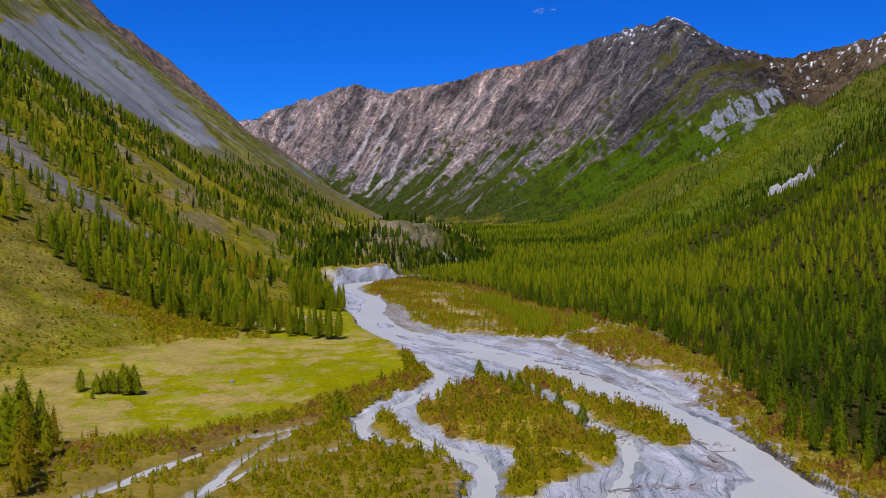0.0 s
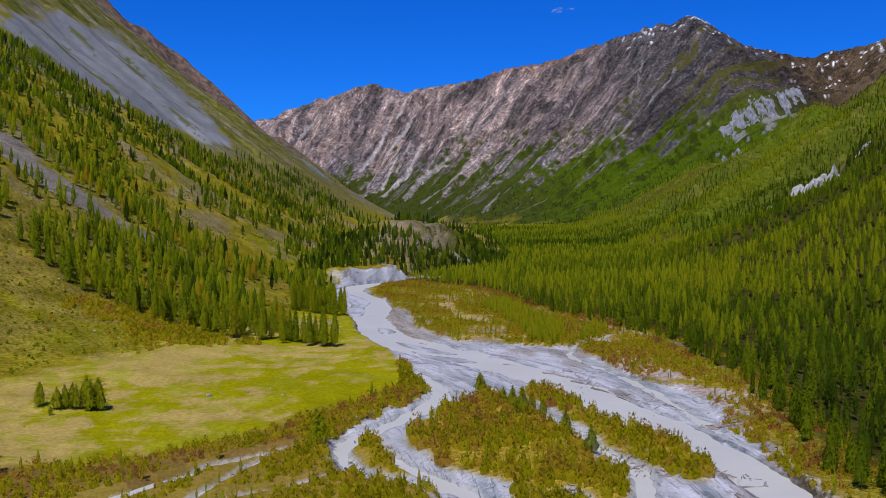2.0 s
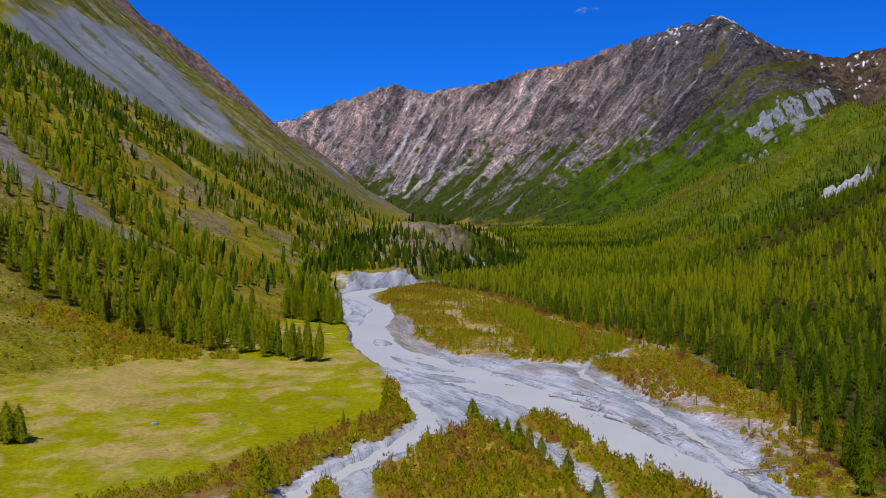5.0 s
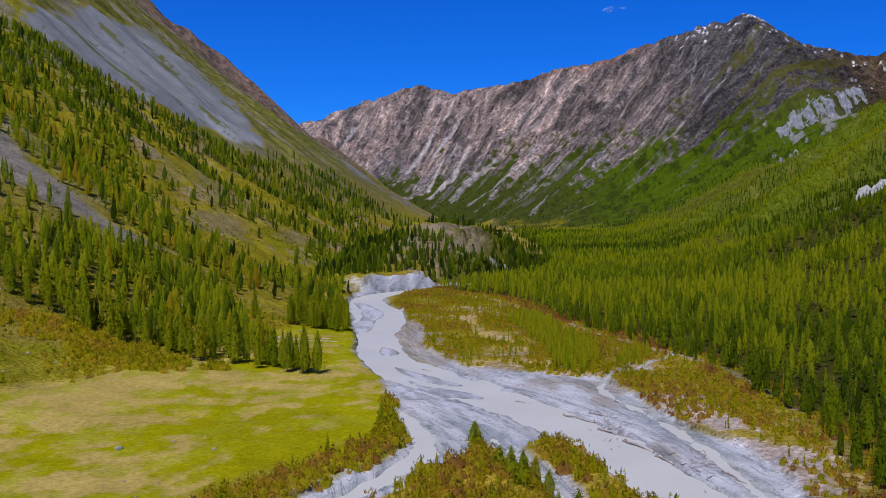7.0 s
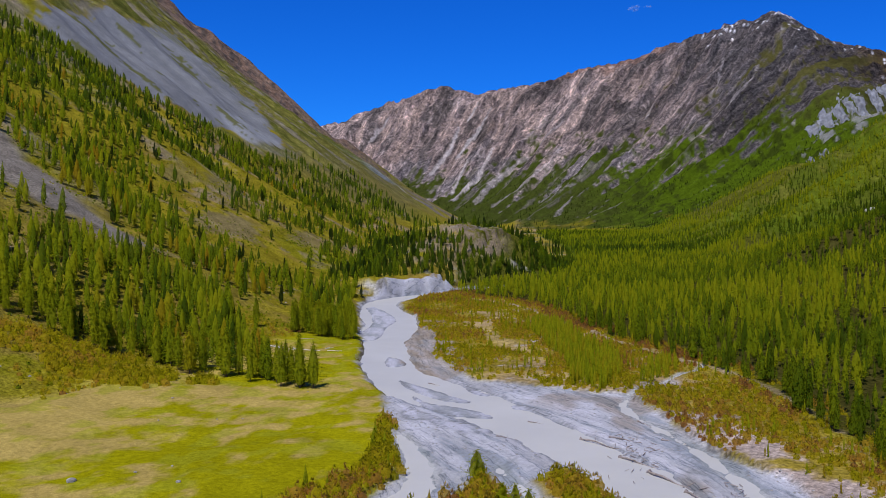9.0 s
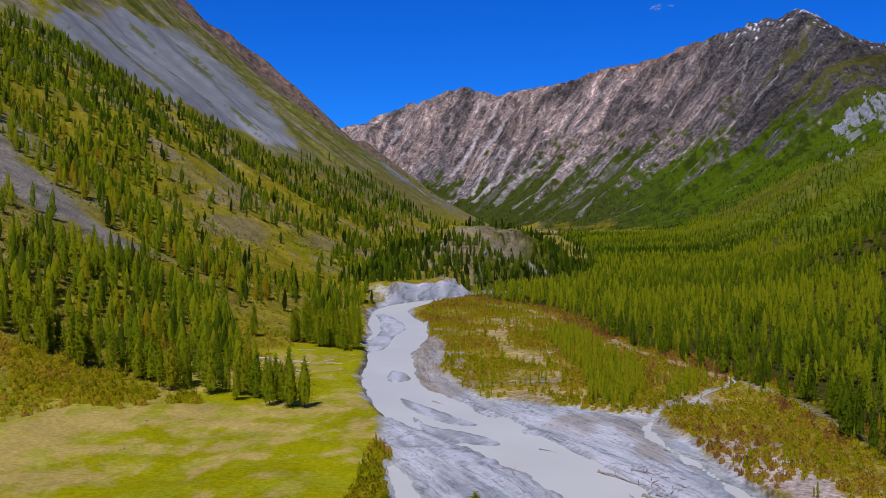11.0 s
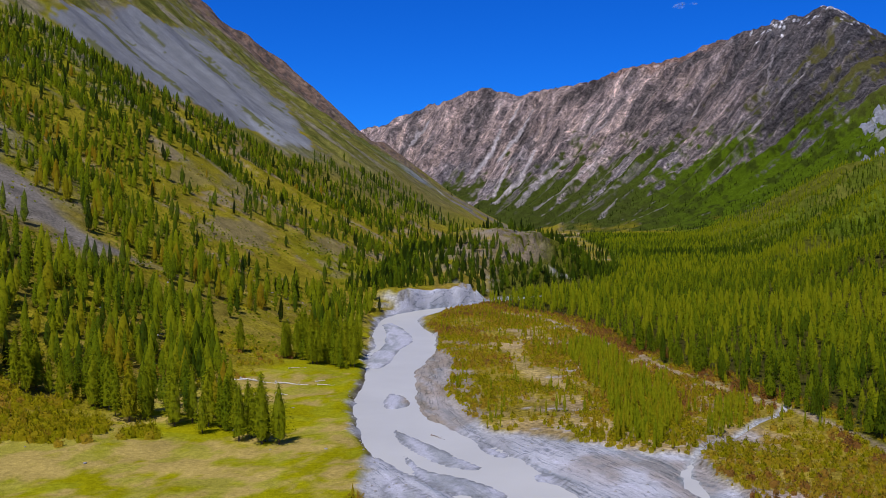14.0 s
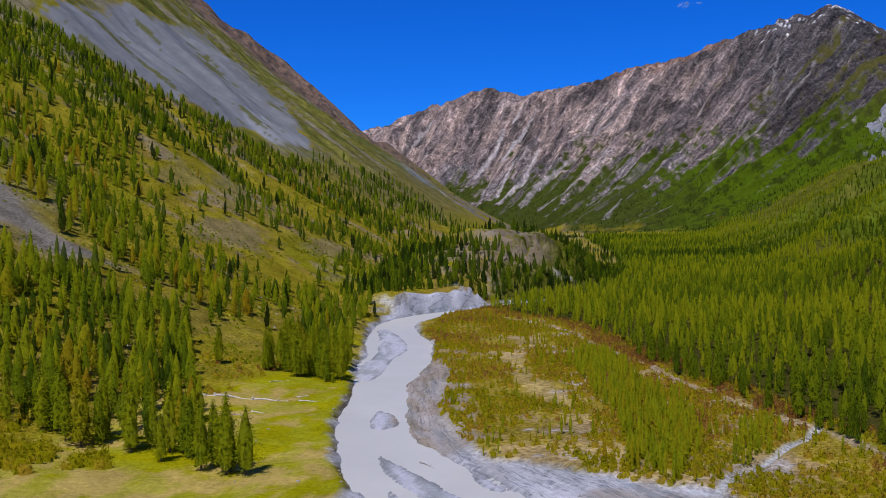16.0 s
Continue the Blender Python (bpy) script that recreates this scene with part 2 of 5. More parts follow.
    far = zf + np.maximum(top - zf, 0) * prof + 34 * rib + rough + crag
    far = np.where(u < 1, far, -900.0)
    ground = zf + meadow
    ground = ground + smax(smax(left, right, 20), hump, 8) - 5.3
    z = smax(ground, far, 40)
    return z


def relief(x, y):
    """The whole ground: the large forms, the river's bed and bars, and the small relief."""
    z = base_height(x, y)
    zr = floor_level(y)
    gap, gravel = river_gaps(x, y)
    bank = 1.2 * step(0.2, -1.2, gravel + 0.5 * fbm(x / 3, y / 3, 2, 88)) * step(1400, 1100, y)
    flat = zr + 0.12 * np.clip(gap, 0, 5) ** 0.8 + 0.28 * fbm(x / 7, y / 9, 4, 81) + 0.15 * fbm(x / 1.8, y / 2.2, 2, 84)
    inbed = step(-1.6, 0.6, gravel)
    flat = flat + 0.7 * step(-1.5, 2.0, island(x, y))
    z = np.where(y < 1500, flat * inbed + (z + bank) * (1 - inbed), z)
    scarp = step(656, 668, y) * step(742, 726, y) * (x < np.interp(y, [640, 680, 704, 738, 760], [-62, -55, -42, -28, -18]))
    bluff = np.where(y > 735, 0.5, 0.42) + 0.2 * fbm(x / 6, y / 6, 3, 91)
    bluff = bluff * (1 - scarp) + scarp * (2.1 + 0.9 * np.clip(ridged((x + y) / 7, 0.3 * x / 7, 3, 93), -1, 1))
    cut = zr + 0.4 + bluff * np.maximum(gap, 0)
    crown = (10.5 + 1.6 * fbm(x / 9, y / 9, 3, 94)) * step(0, 3, gap) * step(46, 16, gap) * scarp
    z = np.where(scarp > 0.02, np.maximum(z, zr + crown), z)
    z = np.where((y < 1400) & (gap < 60), np.minimum(z, np.maximum(cut, zr + 0.2)), z)
    z = z - 1.1 * step(0.6, -2.2, gap + 0.6 * fbm(x / 6, y / 6, 3, 95)) * (y < 1400)
    heap = bars(x, y) + 0.35 * fbm(x / 4, y / 6, 3, 97)
    z = np.where(heap > -1.5, np.maximum(z, zr - 0.75 + 0.68 * step(-1.2, 0.5, heap) + 0.09 * fbm(x / 2, y / 3, 3, 98)), z)
    off = np.clip(-gravel / 6, 0, 1)
    z = z + off * (0.35 * fbm(x / 9, y / 9, 4, 101) + 0.9 * fbm(x / 45, y / 45, 3, 102) * np.clip(-gravel / 60, 0, 1))
    return z

# ---- materials ----
def material(name, rough=0.9, spec=0.3):
    m = bpy.data.materials.new(name)
    m.use_nodes = True
    n = m.node_tree
    b = n.nodes["Principled BSDF"]
    b.inputs["Roughness"].default_value = rough
    b.inputs["Specular IOR Level"].default_value = spec
    return m, n, b


def node(n, kind, **inputs):
    k = n.nodes.new(kind)
    for key, value in inputs.items():
        k.inputs[key.replace("_", " ")].default_value = value
    return k


def noise_node(n, scale, detail=4.0, rough=0.6):
    co = n.nodes.new("ShaderNodeNewGeometry")
    k = node(n, "ShaderNodeTexNoise", Scale=scale, Detail=detail, Roughness=rough)
    n.links.new(co.outputs["Position"], k.inputs["Vector"])
    return k


def ramp(n, source, stops):
    r = n.nodes.new("ShaderNodeValToRGB")
    el = r.color_ramp.elements
    while len(el) < len(stops):
        el.new(0.5)
    for e, (p, c) in zip(el, stops):
        e.position, e.color = p, (*c, 1)
    n.links.new(source, r.inputs[0])
    return r.outputs[0]


def mix(n, a, b, fac, blend="MIX"):
    k = n.nodes.new("ShaderNodeMix")
    k.data_type, k.blend_type = "RGBA", blend
    for i, v in ((6, a), (7, b), (0, fac)):
        if isinstance(v, (float, int, tuple)):
            k.inputs[i].default_value = v if not isinstance(v, tuple) else (*v, 1)
        else:
            n.links.new(v, k.inputs[i])
    return k.outputs[2]


def bump(n, b, height, strength, distance):
    k = node(n, "ShaderNodeBump", Strength=strength, Distance=distance)
    n.links.new(height, k.inputs["Height"])
    n.links.new(k.outputs[0], b.inputs["Normal"])


def ground_material():
    m, n, b = material("earth", 1.0, 0.0)
    tint = n.nodes.new("ShaderNodeAttribute")
    tint.attribute_name = "tint"
    fine, wide, grit = noise_node(n, 0.9, 6, 0.7), noise_node(n, 0.07, 5, 0.65), noise_node(n, 4.5, 3, 0.6)
    calm = n.nodes.new("ShaderNodeAttribute")
    calm.attribute_name = "calm"
    rest = node(n, "ShaderNodeMath")
    rest.operation = "MULTIPLY_ADD"
    n.links.new(calm.outputs["Fac"], rest.inputs[0])
    rest.inputs[1].default_value, rest.inputs[2].default_value = -0.62, 0.8
    c = mix(n, tint.outputs["Color"], ramp(n, wide.outputs[0], [(0.3, (0.5, 0.5, 0.5)), (0.7, (1.45, 1.45, 1.45))]), rest.outputs[0], "MULTIPLY")
    c = mix(n, c, ramp(n, fine.outputs[0], [(0.35, (0.35, 0.35, 0.35)), (0.65, (1.6, 1.6, 1.6))]), rest.outputs[0], "MULTIPLY")
    c = mix(n, c, ramp(n, grit.outputs[0], [(0.3, (0.6, 0.6, 0.6)), (0.7, (1.3, 1.3, 1.3))]), 0.6, "MULTIPLY")
    crag = n.nodes.new("ShaderNodeAttribute")
    crag.attribute_name = "crag"
    rib = n.nodes.new("ShaderNodeAttribute")
    rib.attribute_name = "rib"
    cliff, seam = node(n, "ShaderNodeTexNoise", Scale=0.05, Detail=9.0, Roughness=0.74), noise_node(n, 0.09, 8, 0.78)
    crack = node(n, "ShaderNodeTexNoise", Scale=0.022, Detail=7.0, Roughness=0.62)
    crack.noise_type = "RIDGED_MULTIFRACTAL"
    n.links.new(rib.outputs["Vector"], crack.inputs["Vector"])
    n.links.new(rib.outputs["Vector"], cliff.inputs["Vector"])
    c2 = mix(n, c, ramp(n, cliff.outputs[0], [(0.41, (0.44, 0.44, 0.46)), (0.455, (0.8, 0.8, 0.8)), (0.545, (1.1, 1.08, 1.06)), (0.575, (1.75, 1.7, 1.64))]), crag.outputs["Fac"], "MULTIPLY")
    c2 = mix(n, c2, ramp(n, seam.outputs[0], [(0.43, (0.52, 0.52, 0.52)), (0.48, (0.95, 0.95, 0.95)), (0.53, (1.05, 1.05, 1.05)), (0.57, (1.5, 1.5, 1.5))]), crag.outputs["Fac"], "MULTIPLY")
    bed = n.nodes.new("ShaderNodeAttribute")
    bed.attribute_name = "bed"
    lines, bands = node(n, "ShaderNodeTexNoise", Scale=0.55, Detail=4.0, Roughness=0.55), node(n, "ShaderNodeTexNoise", Scale=0.22, Detail=5.0, Roughness=0.6)
    for k in (lines, bands):
        n.links.new(rib.outputs["Vector"], k.inputs["Vector"])
    c2 = mix(n, c2, ramp(n, lines.outputs[0], [(0.40, (1.0, 1.0, 1.0)), (0.482, (0.98, 0.98, 0.98)), (0.494, (0.50, 0.53, 0.56)), (0.504, (0.50, 0.53, 0.56)), (0.516, (1.0, 1.0, 1.0)), (0.65, (1.06, 1.06, 1.06))]), bed.outputs["Fac"], "MULTIPLY")
    c2 = mix(n, c2, ramp(n, bands.outputs[0], [(0.40, (0.70, 0.75, 0.78)), (0.46, (0.96, 0.97, 0.98)), (0.54, (1.0, 1.0, 1.0)), (0.60, (1.12, 1.11, 1.13))]), bed.outputs["Fac"], "MULTIPLY")
    n.links.new(c2, b.inputs["Base Color"])
    low = node(n, "ShaderNodeBump", Strength=0.6, Distance=0.6)
    n.links.new(fine.outputs[0], low.inputs["Height"])
    high = node(n, "ShaderNodeBump", Distance=20.0)
    n.links.new(crag.outputs["Fac"], high.inputs["Strength"])
    n.links.new(cliff.outputs[0], high.inputs["Height"])
    n.links.new(low.outputs[0], high.inputs["Normal"])
    sharp = node(n, "ShaderNodeBump", Distance=16.0)
    n.links.new(crag.outputs["Fac"], sharp.inputs["Strength"])
    n.links.new(crack.outputs[0], sharp.inputs["Height"])
    n.links.new(high.outputs[0], sharp.inputs["Normal"])
    high = sharp
    n.links.new(high.outputs[0], b.inputs["Normal"])
    return m


def water_material():
    m, n, b = material("glacial water", 0.4, 0.12)
    flow = noise_node(n, 0.05, 4, 0.6)
    ripple = noise_node(n, 2.2, 4, 0.6)
    c = ramp(n, flow.outputs[0], [(0.3, (0.475, 0.475, 0.45)), (0.7, (0.53, 0.53, 0.50))])
    n.links.new(c, b.inputs["Base Color"])
    bump(n, b, ripple.outputs[0], 0.35, 0.12)
    return m


def foliage_material(name, stops, translucent=0.5, leafy=0.05):
    """Leaves and needles; the tone of each plant comes from its attribute and its own random number."""
    m, n, b = material(name, 0.9, 0.0)
    tone = n.nodes.new("ShaderNodeAttribute")
    tone.attribute_name = "tone"
    geo = n.nodes.new("ShaderNodeNewGeometry")
    info = n.nodes.new("ShaderNodeObjectInfo")
    add = node(n, "ShaderNodeMath")
    add.operation = "MULTIPLY_ADD"
    n.links.new(geo.outputs["Random Per Island"], add.inputs[0])
    add.inputs[1].default_value = leafy
    n.links.new(tone.outputs["Fac"], add.inputs[2])
    add2 = node(n, "ShaderNodeMath")
    add2.operation = "MULTIPLY_ADD"
    n.links.new(info.outputs["Random"], add2.inputs[0])
    add2.inputs[1].default_value = 0.16
    n.links.new(add.outputs[0], add2.inputs[2])
    c = ramp(n, add2.outputs[0], stops)
    grain = noise_node(n, 1.5, 3, 0.7)
    c = mix(n, c, ramp(n, grain.outputs[0], [(0.36, (0.5, 0.52, 0.54)), (0.50, (0.95, 0.95, 0.95)), (0.64, (1.3, 1.28, 1.2))]), 0.55, "MULTIPLY")
    n.links.new(c, b.inputs["Base Color"])
    bump(n, b, grain.outputs[0], 0.5, 0.5)
    t = n.nodes.new("ShaderNodeBsdfTranslucent")
    n.links.new(c, t.inputs["Color"])
    k = n.nodes.new("ShaderNodeMixShader")
    k.inputs[0].default_value = translucent
    n.links.new(b.outputs[0], k.inputs[1])
    n.links.new(t.outputs[0], k.inputs[2])
    # fine needles and leaves let part of the light through
    gap = n.nodes.new("ShaderNodeBsdfTransparent")
    airy = n.nodes.new("ShaderNodeMixShader")
    airy.inputs[0].default_value = 0.27
    n.links.new(k.outputs[0], airy.inputs[1])
    n.links.new(gap.outputs[0], airy.inputs[2])
    n.links.new(airy.outputs[0], n.nodes["Material Output"].inputs["Surface"])
    return m


def plain_material(name, dark, light, scale, rough=0.9, height=0.05):
    m, n, b = material(name, rough, 0.2)
    k = noise_node(n, scale, 5, 0.65)
    n.links.new(ramp(n, k.outputs[0], [(0.3, dark), (0.7, light)]), b.inputs["Base Color"])
    bump(n, b, k.outputs[0], 0.7, height)
    return m


EARTH = ground_material()
WATER = water_material()
LARCH = foliage_material("larch needles", [(0.0, (0.018, 0.034, 0.006)), (0.35, (0.070, 0.116, 0.007)), (0.7, (0.190, 0.240, 0.008)), (0.92, (0.31, 0.33, 0.010)), (1.0, (0.33, 0.22, 0.012))])
SHRUB = foliage_material("willow leaves", [(0.0, (0.29, 0.28, 0.008)), (0.3, (0.43, 0.405, 0.010)), (0.6, (0.52, 0.44, 0.018)), (0.85, (0.54, 0.35, 0.045)), (1.0, (0.38, 0.19, 0.055))], 0.65, 0.10)
BARK = plain_material("larch bark", (0.05, 0.038, 0.028), (0.14, 0.11, 0.085), 3.0)
DRIFT = plain_material("bleached driftwood", (0.16, 0.13, 0.12), (0.42, 0.37, 0.35), 2.0)
STONE = plain_material("grey boulder", (0.16, 0.155, 0.15), (0.40, 0.39, 0.38), 1.5)
CLIFF = plain_material("weathered grey limestone", (0.12, 0.125, 0.135), (0.36, 0.375, 0.41), 0.05, 0.9, 6.0)
LIME = plain_material("white limestone", (0.22, 0.22, 0.22), (0.52, 0.52, 0.52), 0.12, 0.9, 2.0)
PALE = plain_material("barkless white wood", (0.42, 0.40, 0.36), (0.72, 0.69, 0.64), 2.0)


# ---- the ground ----
SCREE_HIGH = [(-474, 990), (-520, 1250), (-600, 1690), (-432, 1480), (-392, 1475), (-300, 1290), (-300, 1160), (-331, 1125), (-360, 1035), (-405, 992), (-440, 985)]
SCREE_LOW = [(-275, 556), (-240, 552), (-207, 532), (-184, 528), (-163, 505), (-140, 516), (-150, 486), (-175, 484), (-202, 480), (-230, 470), (-270, 470)]
LIMESTONE = [(940, 3470), (1020, 3600), (1110, 3640), (1200, 3740), (1345, 3740), (1360, 3690), (1230, 3640), (1090, 3530)]
FOREST_EDGE = ([-600, 100, 160, 190, 227, 287, 339, 400, 443, 480, 540, 620, 665, 700, 800, 900, 1050, 1500, 2000, 5000],
               [75, 74, 73, 72, 77, 84, 82, 75, 60, 49, 36, 12, -16, -30, 4, 40, 56, 60, 20, 20])
TRACK = smooth_line([(-20, 650), (2, 612), (22, 560), (36, 510), (47, 465), (60, 425), (70, 405), (76, 385), (82, 345), (84, 300)])


# Scree runs of the far range, from the crest down.
CHUTES = [
    [(-185, 4369), (-229, 4181), (-264, 4095), (-299, 3984)], [(-315, 4205), (-338, 4048), (-401, 3893)], [(-247, 4411), (-279, 4254)], [(-670, 4488), (-721, 4283)],
    [(-254, 3939), (-300, 3694)], [(-161, 4012), (-212, 3770), (-295, 3632)], [(128, 4080), (36, 3945), (-47, 3859), (-138, 3707), (-200, 3548)],
    [(112, 3874), (46, 3743), (-44, 3594), (-131, 3503)], [(180, 3547), (34, 3489)], [(146, 3433), (84, 3274)], [(515, 4036), (433, 3906)],
    [(912, 4074), (869, 3968), (742, 3825), (591, 3689)], [(792, 4167), (749, 4029), (700, 3942)]]


def blend(c, colour, w):
    return c * (1 - w[..., None]) + np.array(colour) * w[..., None]


def ground_tint(x, y, z, slope):
    """The colour of the bare ground, by what lies or grows there."""
    gap, gravel = river_gaps(x, y)
    isl = island(x, y)
    n1, n2, n3 = fbm(x / 26, y / 26, 4, 201), fbm(x / 7, y / 7, 4, 205), fbm(x / 110, y / 110, 4, 209)
    zf = floor_level(y)
    up = z - zf
    s = np.interp(y, *LEFT_FOOT) - x
    r = x - np.interp(y, *RIGHT_FOOT)
    edge = x - np.interp(y, *FOREST_EDGE)
    c = np.zeros(x.shape + (3,)) + np.array((0.225, 0.190, 0.014))
    # hillside turf, with brown and bare patches
    c = blend(c, (0.24, 0.180, 0.03), step(0.0, 0.5, n1 + 0.3 * n3))
    c = blend(c, (0.19, 0.180, 0.010), step(0.1, 0.6, n3))
    c = blend(c, (0.27, 0.215, 0.13), step(0.6, 0.8, n1 + 0.5 * n2) * step(10, 60, s) * 0.7)
    c = blend(c, (0.165, 0.135, 0.020), step(-0.25, 0.3, n2 + 0.5 * n1) * step(2, 30, s) * step(640, 480, y) * 0.75)
    c = blend(c, (0.215, 0.170, 0.032), step(-0.3, 0.3, fbm(x / 12, y / 12, 4, 227)) * step(2, 30, s) * step(600, 480, y) * 0.8)
    # the meadow
    field = step(-6, 4, -s + 5 * n1) * step(3, -3, gravel) * step(640, 480, y) * step(10, -10, edge)
    c = blend(c, (0.262, 0.250, 0.004), field)
    dry = step(-0.15, 0.35, n1 * 0.55 + n2 * 0.35 + 0.28 * fbm(x / 2.6, y / 4.5, 3, 223) + 0.5 * step(-60, -85, x) - 0.3 * step(-45, -25, x) + 0.25 * step(420, 300, y) - 0.3 * step(285, 235, y) - 0.15)
    c = blend(c, (0.42, 0.31, 0.10), field * dry * 0.85)
    c = blend(c, (0.27, 0.28, 0.015), field * step(0.2, 0.5, fbm(x / 5, y / 8, 3, 221)) * 0.6)
    # the shrub plain on the other bank
    plain = step(4, -6, edge) * step(2, -2, gravel) * step(-75, -60, x + 0.02 * y) * np.where(x > np.interp(y, [0, 300, 420, 560, 700], [0, 0, -15, -45, -50]), 1.0, 0.0)
    c = blend(c, (0.25, 0.195, 0.028), plain)
    c = blend(c, (0.31, 0.23, 0.10), plain * step(0.15, 0.55, n1 + 0.4 * n2))
    c = blend(c, (0.40, 0.36, 0.32), plain * step(0.95, 1.15, n2 + 0.5 * n1))
    trail, _, _ = line_distance(x, y, [(1, 564), (-2, 500), (8, 455), (17, 422), (28, 376), (28, 350)])
    c = blend(c, (0.38, 0.285, 0.15), plain * step(5, 2, trail + 3 * n2) * 0.5)
    wash = inside(x, y, [(50, 330), (58, 322), (66, 300), (74, 270), (72, 235), (64, 222), (58, 250), (52, 290)])
    c = blend(c, (0.40, 0.33, 0.30), step(-4, 2, wash + 5 * n2) * step(-0.3, 0.2, n2 + 0.4 * n1) * 0.9)
    d, _, _ = line_distance(x, y, TRACK[::2])
    c = blend(c, (0.33, 0.26, 0.18), step(1.6, 0.7, d + 0.6 * n2) * (y < 700) * 0.85)
    # forest floor: needle litter, painted darker for the shade under the trees
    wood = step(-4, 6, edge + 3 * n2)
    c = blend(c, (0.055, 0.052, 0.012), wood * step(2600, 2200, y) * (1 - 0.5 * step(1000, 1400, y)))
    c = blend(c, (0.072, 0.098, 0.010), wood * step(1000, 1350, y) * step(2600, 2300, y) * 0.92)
    # ribs painted paler, standing in for their brighter lit crests
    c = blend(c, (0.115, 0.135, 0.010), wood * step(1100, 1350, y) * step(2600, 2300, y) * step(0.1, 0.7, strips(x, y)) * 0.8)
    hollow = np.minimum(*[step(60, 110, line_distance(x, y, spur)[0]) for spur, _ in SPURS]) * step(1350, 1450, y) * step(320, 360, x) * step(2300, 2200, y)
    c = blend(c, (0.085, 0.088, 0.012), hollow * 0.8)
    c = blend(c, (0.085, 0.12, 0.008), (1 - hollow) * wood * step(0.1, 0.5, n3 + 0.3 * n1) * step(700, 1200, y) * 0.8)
    run = line_distance(x, y, [(452, 1205), (492, 1262), (545, 1330), (585, 1362)])[0]
    c = blend(c, (0.20, 0.165, 0.075), step(22, 13, run + 6 * n2) * 0.85)
    c = blend(c, (0.15, 0.13, 0.04), step(1.1, 0.8, np.hypot((x - 412) / 60, (y - 1150) / 56) + 0.2 * n2) * 0.8)
    # brush by the near channels
    brush = step(-3, 3, gravel + 14) * step(250, 215, y + 0.3 * x) * step(8, -2, x)
    c = blend(c, (0.21, 0.14, 0.03), brush * (1 - step(-2, 2, gravel)))
    flats = step(4, -4, y - 212 - 0.5 * np.minimum(x + 20, 0)) * step(2, -1, gravel) * step(8, 2, x) * step(-95, -80, x)
    c = blend(c, (0.25, 0.18, 0.035), flats * 0.9)
    birch = inside(x, y, [(-76, 180), (-59, 193), (-43, 207), (-30, 223), (-25, 215), (-42, 193), (-56, 177), (-73, 165)])
    c = blend(c, (0.19, 0.12, 0.035), step(-3, 2, birch + 3 * n2) * 0.85)
    # left slope: scree sheets, stony runs and rock
    sheet = sheet_high = inside(x, y, SCREE_HIGH)
    c = blend(c, (0.195, 0.205, 0.215), step(-1, 3, sheet + 10 * n1 + 5 * n2))
    c = blend(c, (0.27, 0.285, 0.30), step(-2, 4, -np.hypot((x + 312) / 1.0, (y - 1215) / 1.6) + 42))
    sheet = inside(x, y, SCREE_LOW)
    c = blend(c, (0.20, 0.18, 0.15), step(-8, 6, sheet + 10 * n1))
    runs = ridged((y + 0.4 * x) / 120, s / 700, 3, 231)
    c = blend(c, (0.225, 0.195, 0.16), step(0.75, 1.1, runs + 0.4 * n1) * step(60, 200, s) * step(0.5, 0.7, slope) * step(8, -8, sheet_high) * 0.6)
    c = blend(c, (0.145, 0.125, 0.055), step(60, 160, s) * step(1050, 1250, y) * step(2500, 2400, y) * step(8, -8, sheet_high) * 0.75)
    rim = np.interp(x, [-900, -500, -400, -180], [2330, 2370, 2520, 2330]) - y + 0.35 * (x + 700)
    c = blend(c, (0.19, 0.125, 0.09), step(330, 170, rim + 90 * n1 + 60 * n3) * step(-330, -450, x))
    c = blend(c, (0.10, 0.08, 0.07), step(330, 170, rim + 60 * n3) * step(-330, -450, x) * step(0.0, 0.4, n2))
    c = blend(c, (0.13, 0.13, 0.022), step(300, 420, rim) * step(0.1, 0.5, n1) * step(1300, 1700, y) * 0.7)
    c = blend(c, (0.35, 0.35, 0.34), step(5, 2, np.abs(inside(x, y, [(-480, 2200), (-300, 2200), (-180, 2100), (-200, 2090), (-320, 2190), (-480, 2190)])) - 4) * 0.7)
    for px, py, rx, ry, k in ((-178, 705, 13, 42, 0.8), (-150, 820, 10, 40, 0.7), (-235, 760, 10, 30, 0.5)):
        stony = step(1.25, 0.7, np.hypot((x - px) / rx, (y - py) / ry) + 0.5 * n1 + 0.35 * n2)
        c = blend(c, (0.205, 0.160, 0.105), stony * k * 0.75)
    gully, _, _ = line_distance(x, y, [(-480, 1850), (-376, 1826), (-321, 1809), (-260, 1808), (-226, 1960), (-210, 2060)])
    c = blend(c, (0.17, 0.185, 0.20), step(24, 14, gully + 5 * n2))
    back = step(1960, 2040, y - 0.25 * x) * step(-330, -300, x) * step(60, 0, x) * step(2500, 2400, y)
    c = blend(c, (0.175, 0.150, 0.125), back * step(-0.3, 0.2, fbm((y + 0.3 * x) / 30, s / 120, 4, 235)) * 0.85)
    # the turf band and the rocky crest above the scree, and downhill streaks in it
    flow_s = fbm((y + 0.3 * x) / 14, s / 190, 4, 237)
    tongue = fbm((y + 0.3 * x) / 22, s / 70, 4, 239) + 0.4 * n2
    on_scree = step(0, 6, sheet_high)
    c = c * (1 + 0.13 * on_scree * np.clip(flow_s, -1, 1))[..., None]
    c = blend(c, (0.115, 0.12, 0.025), on_scree * step(0.86, 0.90, tongue) * 0.85)
    above = step(0, 8, -sheet_high) * step(1000, 1150, y) * step(2500, 2400, y) * step(180, 260, s) * step(300, 360, rim + 60 * n1)
